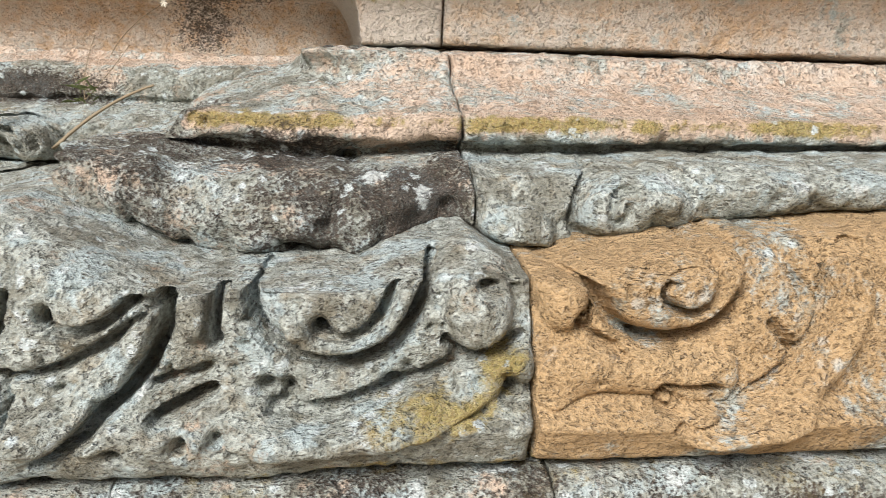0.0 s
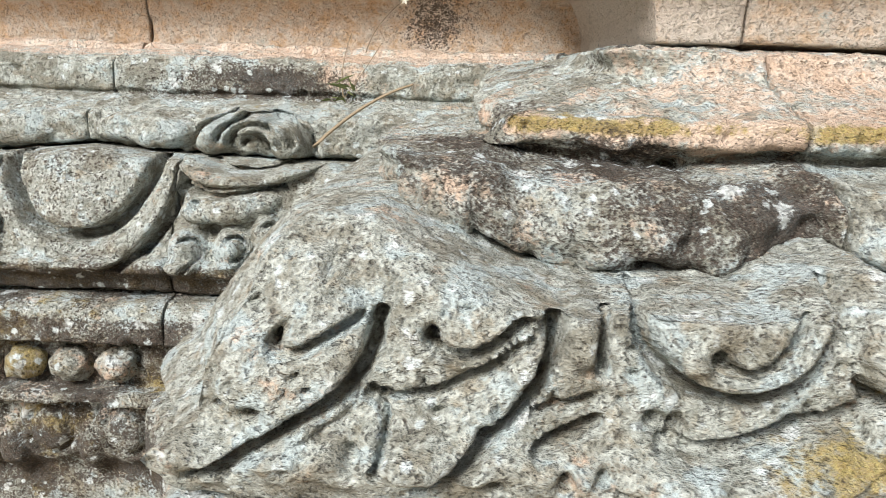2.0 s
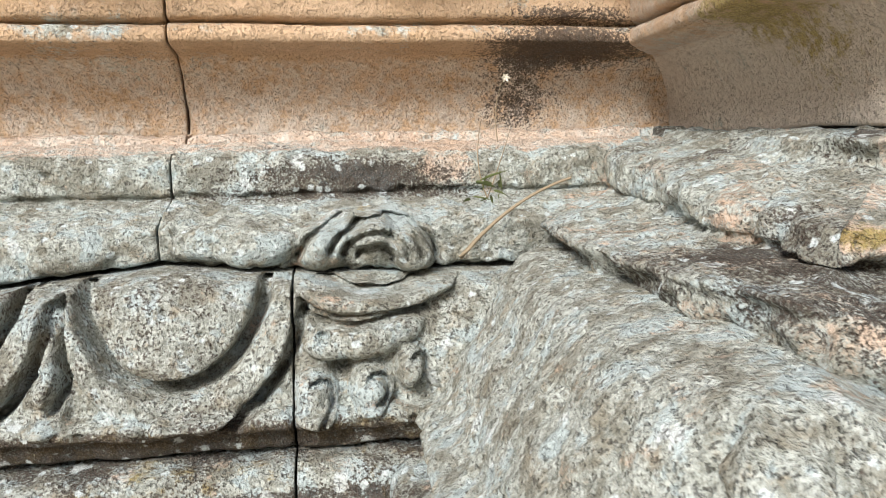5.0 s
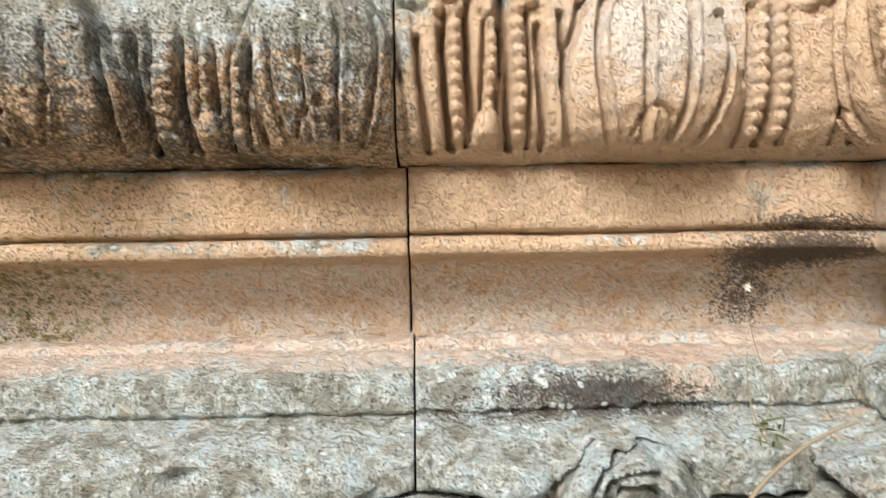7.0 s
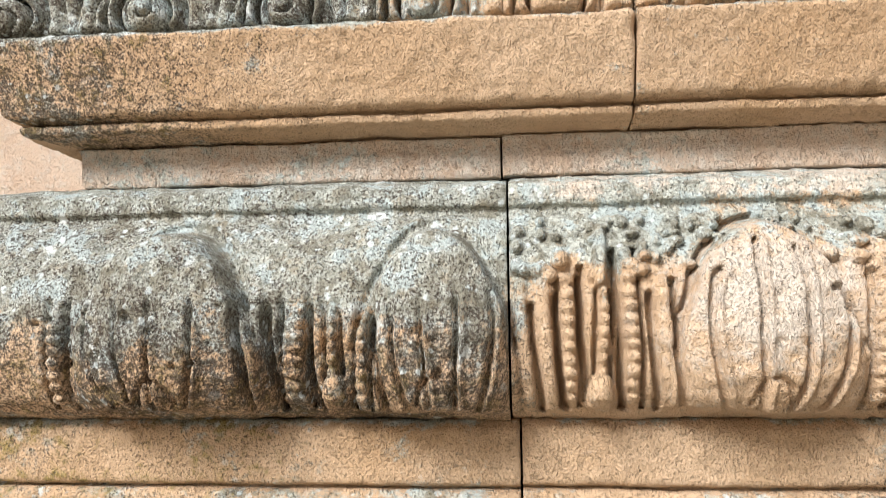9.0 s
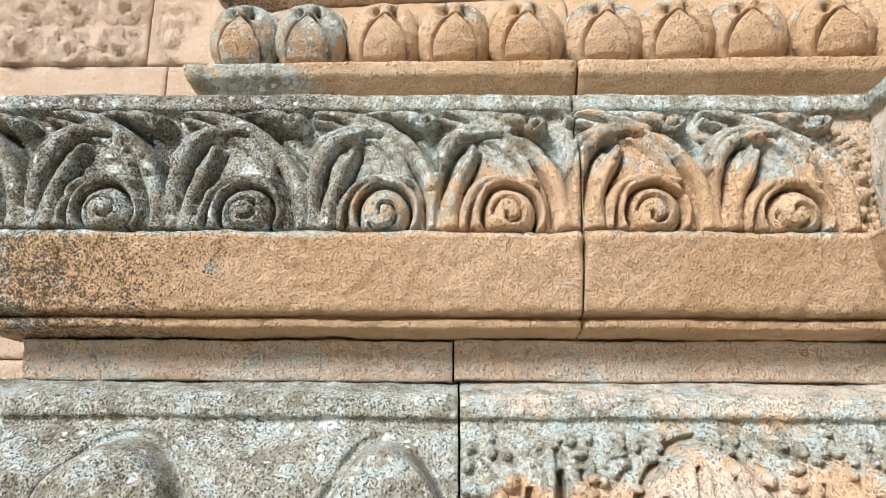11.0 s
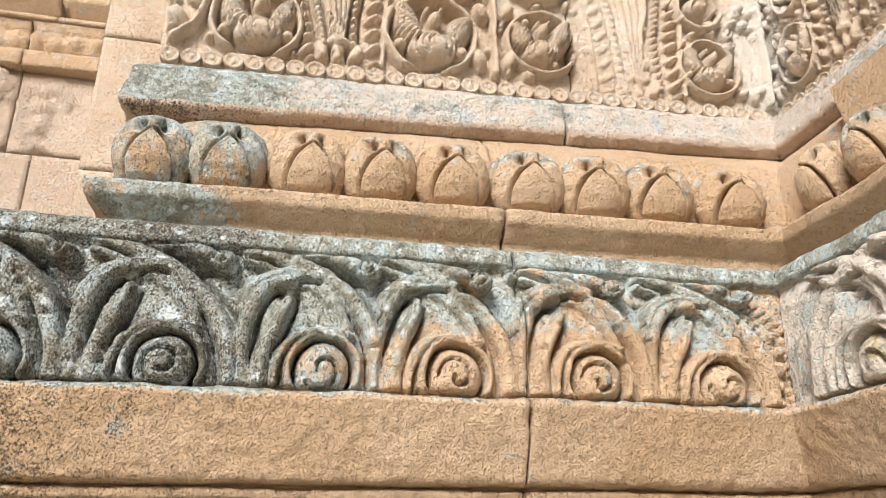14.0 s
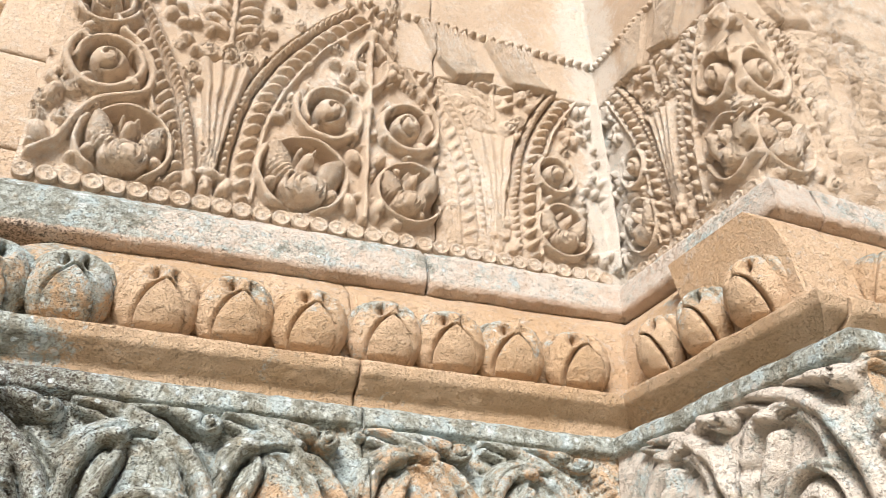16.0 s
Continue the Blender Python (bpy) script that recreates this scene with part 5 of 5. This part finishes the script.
def foliage(u, z):
    """Leafy scrolls of the wall behind, close-set."""
    h = 0 * u
    for k in range(5):
        for i in range(2):
            h = over(h, ring_bud(u, z, -1.80 - 0.135 * k, 2.855 + 0.125 * i, 0.056, 50 * k, (-1) ** (k + i)))
            h = over(h, curl(u, z, -1.735 - 0.135 * k, 2.82 + 0.125 * i, 0.020, 70 * k + 40 * i))
    return 1.2 * h


def half_scroll(u, z):
    """A worn scroll that keeps its curls on one side, under a row of beads."""
    h = over(0 * u, curl(u, z, -1.655, 2.925, 0.030, 40)) + 0
    h = over(h, curl(u, z, -1.650, 2.870, 0.024, 200))
    h = over(h, ridge(u, z, bez((-1.700, 2.975), (-1.715, 2.92), (-1.700, 2.85), (-1.645, 2.81)), 0.008, 0.014))
    h = over(h, leaf_band(u, z, bez((-1.690, 2.88), (-1.68, 2.85), (-1.66, 2.83), (-1.63, 2.81)), 7, 0.014, 0.012))
    for p in ((-1.62, 2.975, 40), (-1.66, 2.97, 80), (-1.595, 2.95, 10)):
        h = over(h, dome(u, z, p[0], p[1], 0.012, 0.026, 0.014, p[2]))
    return over(1.3 * h, beads(u, z, [(-1.66, 3.005), (-1.54, 3.005)], 11, 0.006, 0.009))


def bud_row(u, z):
    h = 0.020 * (z > 3.155) + 0 * u
    for k in range(16):
        h = over(h, dome(u, z, -1.56 - 0.047 * k, 3.115, 0.022, 0.028, 0.022))
        for s in (-1, 1):
            h += groove(u, z, [(-1.56 - 0.047 * k + 0.014 * s, 3.10), (-1.56 - 0.047 * k + 0.003 * s, 3.132)], 0.0028, 0.010)
    return h


def moulding(u, z):
    return 0.025 * np.sign(np.sin(z * 2 * math.pi / 0.075))


zs = (0.0, 0.6, 1.2, 1.75, 2.30, 2.74, 3.12, 3.415, 3.80, 4.25)
for r, (za, zb) in enumerate(zip(zs[:-1], zs[1:])):
    part("stone_block", back_block(-1.53, -1.10, za, zb, 2.30, None, 3 * r), BUFF, behind)
rows = ((0.0, 0.7, None, None), (0.7, 1.4, None, None), (1.4, 2.0, None, None), (2.0, 2.44, None, None), (2.44, 2.795, None, None), (2.795, 3.025, half_scroll, foliage), (3.025, 3.075, None, None), (3.075, 3.17, bud_row, bud_row), (3.17, 3.48, moulding, moulding), (3.48, 4.25, moulding, moulding))
for r, (za, zb, near_face, far_face) in enumerate(rows):
    cut = -1.715 + (0.06 if za in (2.44, 3.17) else 0.0)
    out = 0.03 if za == 3.025 else 0.0
    part("stone_block", back_block(cut, -1.53, za, zb, 2.36 - out, near_face, 5 * r + 1), PINK if za < 3.0 else ORANGE, behind)
    part("stone_block", back_block(-3.4, cut, za, zb, 2.36 - out, far_face, 5 * r + 2), PINK if za < 3.0 else ORANGE, behind)

# ---- unseen core box, added behind the dressed stones to stop light through the joints ----
core = bpy.data.meshes.new("wall_core")
cx, cy, cz = (-1.25, 0.10), (1.86, 2.25), (0.0, 2.42)
core.from_pydata([(x, y, z) for x in cx for y in cy for z in cz], [], [(0, 1, 3, 2), (4, 6, 7, 5), (0, 4, 5, 1), (2, 3, 7, 6), (0, 2, 6, 4), (1, 5, 7, 3)])
core.materials.append(BUFF)
tagged(new("wall_core", core), "rough stone core behind the dressed courses", "wall", kind="structure")

# ---- plants rooted in the joints ----
def leafy(name, col):
    m = bpy.data.materials.new(name)
    m.use_nodes = True
    nt = m.node_tree
    n = nt.nodes.new("ShaderNodeTexNoise")
    n.inputs["Scale"].default_value = 60
    r = nt.nodes.new("ShaderNodeValToRGB")
    r.color_ramp.elements[0].color = (*[0.6 * c for c in col], 1)
    r.color_ramp.elements[1].color = (*[1.2 * c for c in col], 1)
    nt.links.new(n.outputs["Fac"], r.inputs[0])
    nt.links.new(r.outputs[0], nt.nodes["Principled BSDF"].inputs["Base Color"])
    nt.nodes["Principled BSDF"].inputs["Roughness"].default_value = 0.7
    return m


STRAW, GREEN, WHITE = leafy("dry_stem", (0.27, 0.21, 0.13)), leafy("green_leaf", (0.14, 0.17, 0.06)), leafy("pale_flower", (0.6, 0.55, 0.45))


def tube(points, r0, r1, sides=6):
    """A tapering stem along a run of points."""
    p = [Vector(q) for q in points]
    vs, fs = [], []
    for i, q in enumerate(p):
        t = (p[min(i + 1, len(p) - 1)] - p[max(i - 1, 0)]).normalized()
        a = t.orthogonal().normalized()
        c = t.cross(a)
        r = r0 + (r1 - r0) * i / (len(p) - 1)
        for k in range(sides):
            w = 2 * math.pi * k / sides
            vs.append(q + r * (a * math.cos(w) + c * math.sin(w)))
    for i in range(len(p) - 1):
        for k in range(sides):
            fs.append((i * sides + k, i * sides + (k + 1) % sides, (i + 1) * sides + (k + 1) % sides, (i + 1) * sides + k))
    me = bpy.data.meshes.new("stem")
    me.from_pydata([tuple(v) for v in vs], [], fs)
    me.polygons.foreach_set("use_smooth", np.ones(len(fs), bool))
    return me


def blade(base, tip, width, sag):
    b0, b1 = Vector(base), Vector(tip)
    side = (b1 - b0).cross(Vector((0, 1, 0.3))).normalized() * width
    vs, fs = [], []
    n = 6
    for i in range(n + 1):
        f = i / n
        q = b0.lerp(b1, f) + Vector((0, -1, -1)) * sag * f * f
        w = side * math.sin(math.pi * min(0.12 + 0.88 * f, 0.99))
        vs += [q - w, q + Vector((0, -0.4, 0.2)) * width, q + w]
    for i in range(n):
        for k in range(2):
            fs.append((3 * i + k, 3 * i + k + 1, 3 * i + k + 4, 3 * i + k + 3))
    me = bpy.data.meshes.new("leaf")
    me.from_pydata([tuple(v) for v in vs], [], fs)
    return me


def curve3(a, b, c, n=14):
    a, b, c = Vector(a), Vector(b), Vector(c)
    return [(1 - t) ** 2 * a + 2 * t * (1 - t) * b + t * t * c for t in (i / n for i in range(n + 1))]



weed = thing("weed", "thin dry weed with a few green leaves in a wall joint", "weed")
root = (-0.478, 1.39, 1.222)
part("stem", tube(curve3((-0.514, 1.365, 1.158), (-0.452, 1.385, 1.222), (-0.385, 1.375, 1.243)), 0.0026, 0.0016), STRAW, weed, "dry straw-coloured stem")
part("stem", tube(curve3(root, (-0.49, 1.42, 1.26), (-0.475, 1.44, 1.31)), 0.0009, 0.0005), STRAW, weed, "dry straw-coloured stem")
part("stem", tube(curve3(root, (-0.46, 1.42, 1.25), (-0.435, 1.46, 1.30)), 0.0008, 0.0004), STRAW, weed, "dry straw-coloured stem")
rng = random.Random(3)
for k in range(16):
    ang = rng.uniform(0, 6.28)
    d = Vector((math.cos(ang), -0.6, 0.5 + 0.6 * math.sin(ang))) * rng.uniform(0.012, 0.03)
    o = Vector(root) + Vector((rng.uniform(-0.02, 0.02), rng.uniform(-0.01, 0.01), rng.uniform(-0.012, 0.02)))
    part("leaf", blade(o, o + d, rng.uniform(0.0010, 0.0022), 0.004), GREEN, weed, "small green leaf")
bloom = thing("wildflower", "single pale flower on a thin dry stalk by the wall", "flower")
part("stem", tube(curve3((-0.455, 1.44, 1.285), (-0.45, 1.50, 1.33), (-0.415, 1.585, 1.372)), 0.0008, 0.0004), STRAW, bloom, "thin dry stalk")
for k in range(6):
    a = 2 * math.pi * k / 6
    o = Vector((-0.413, 1.583, 1.373))
    part("flower_petal", blade(o, o + Vector((math.cos(a), -0.25, math.sin(a))) * 0.007, 0.0018, 0.001), WHITE, bloom)
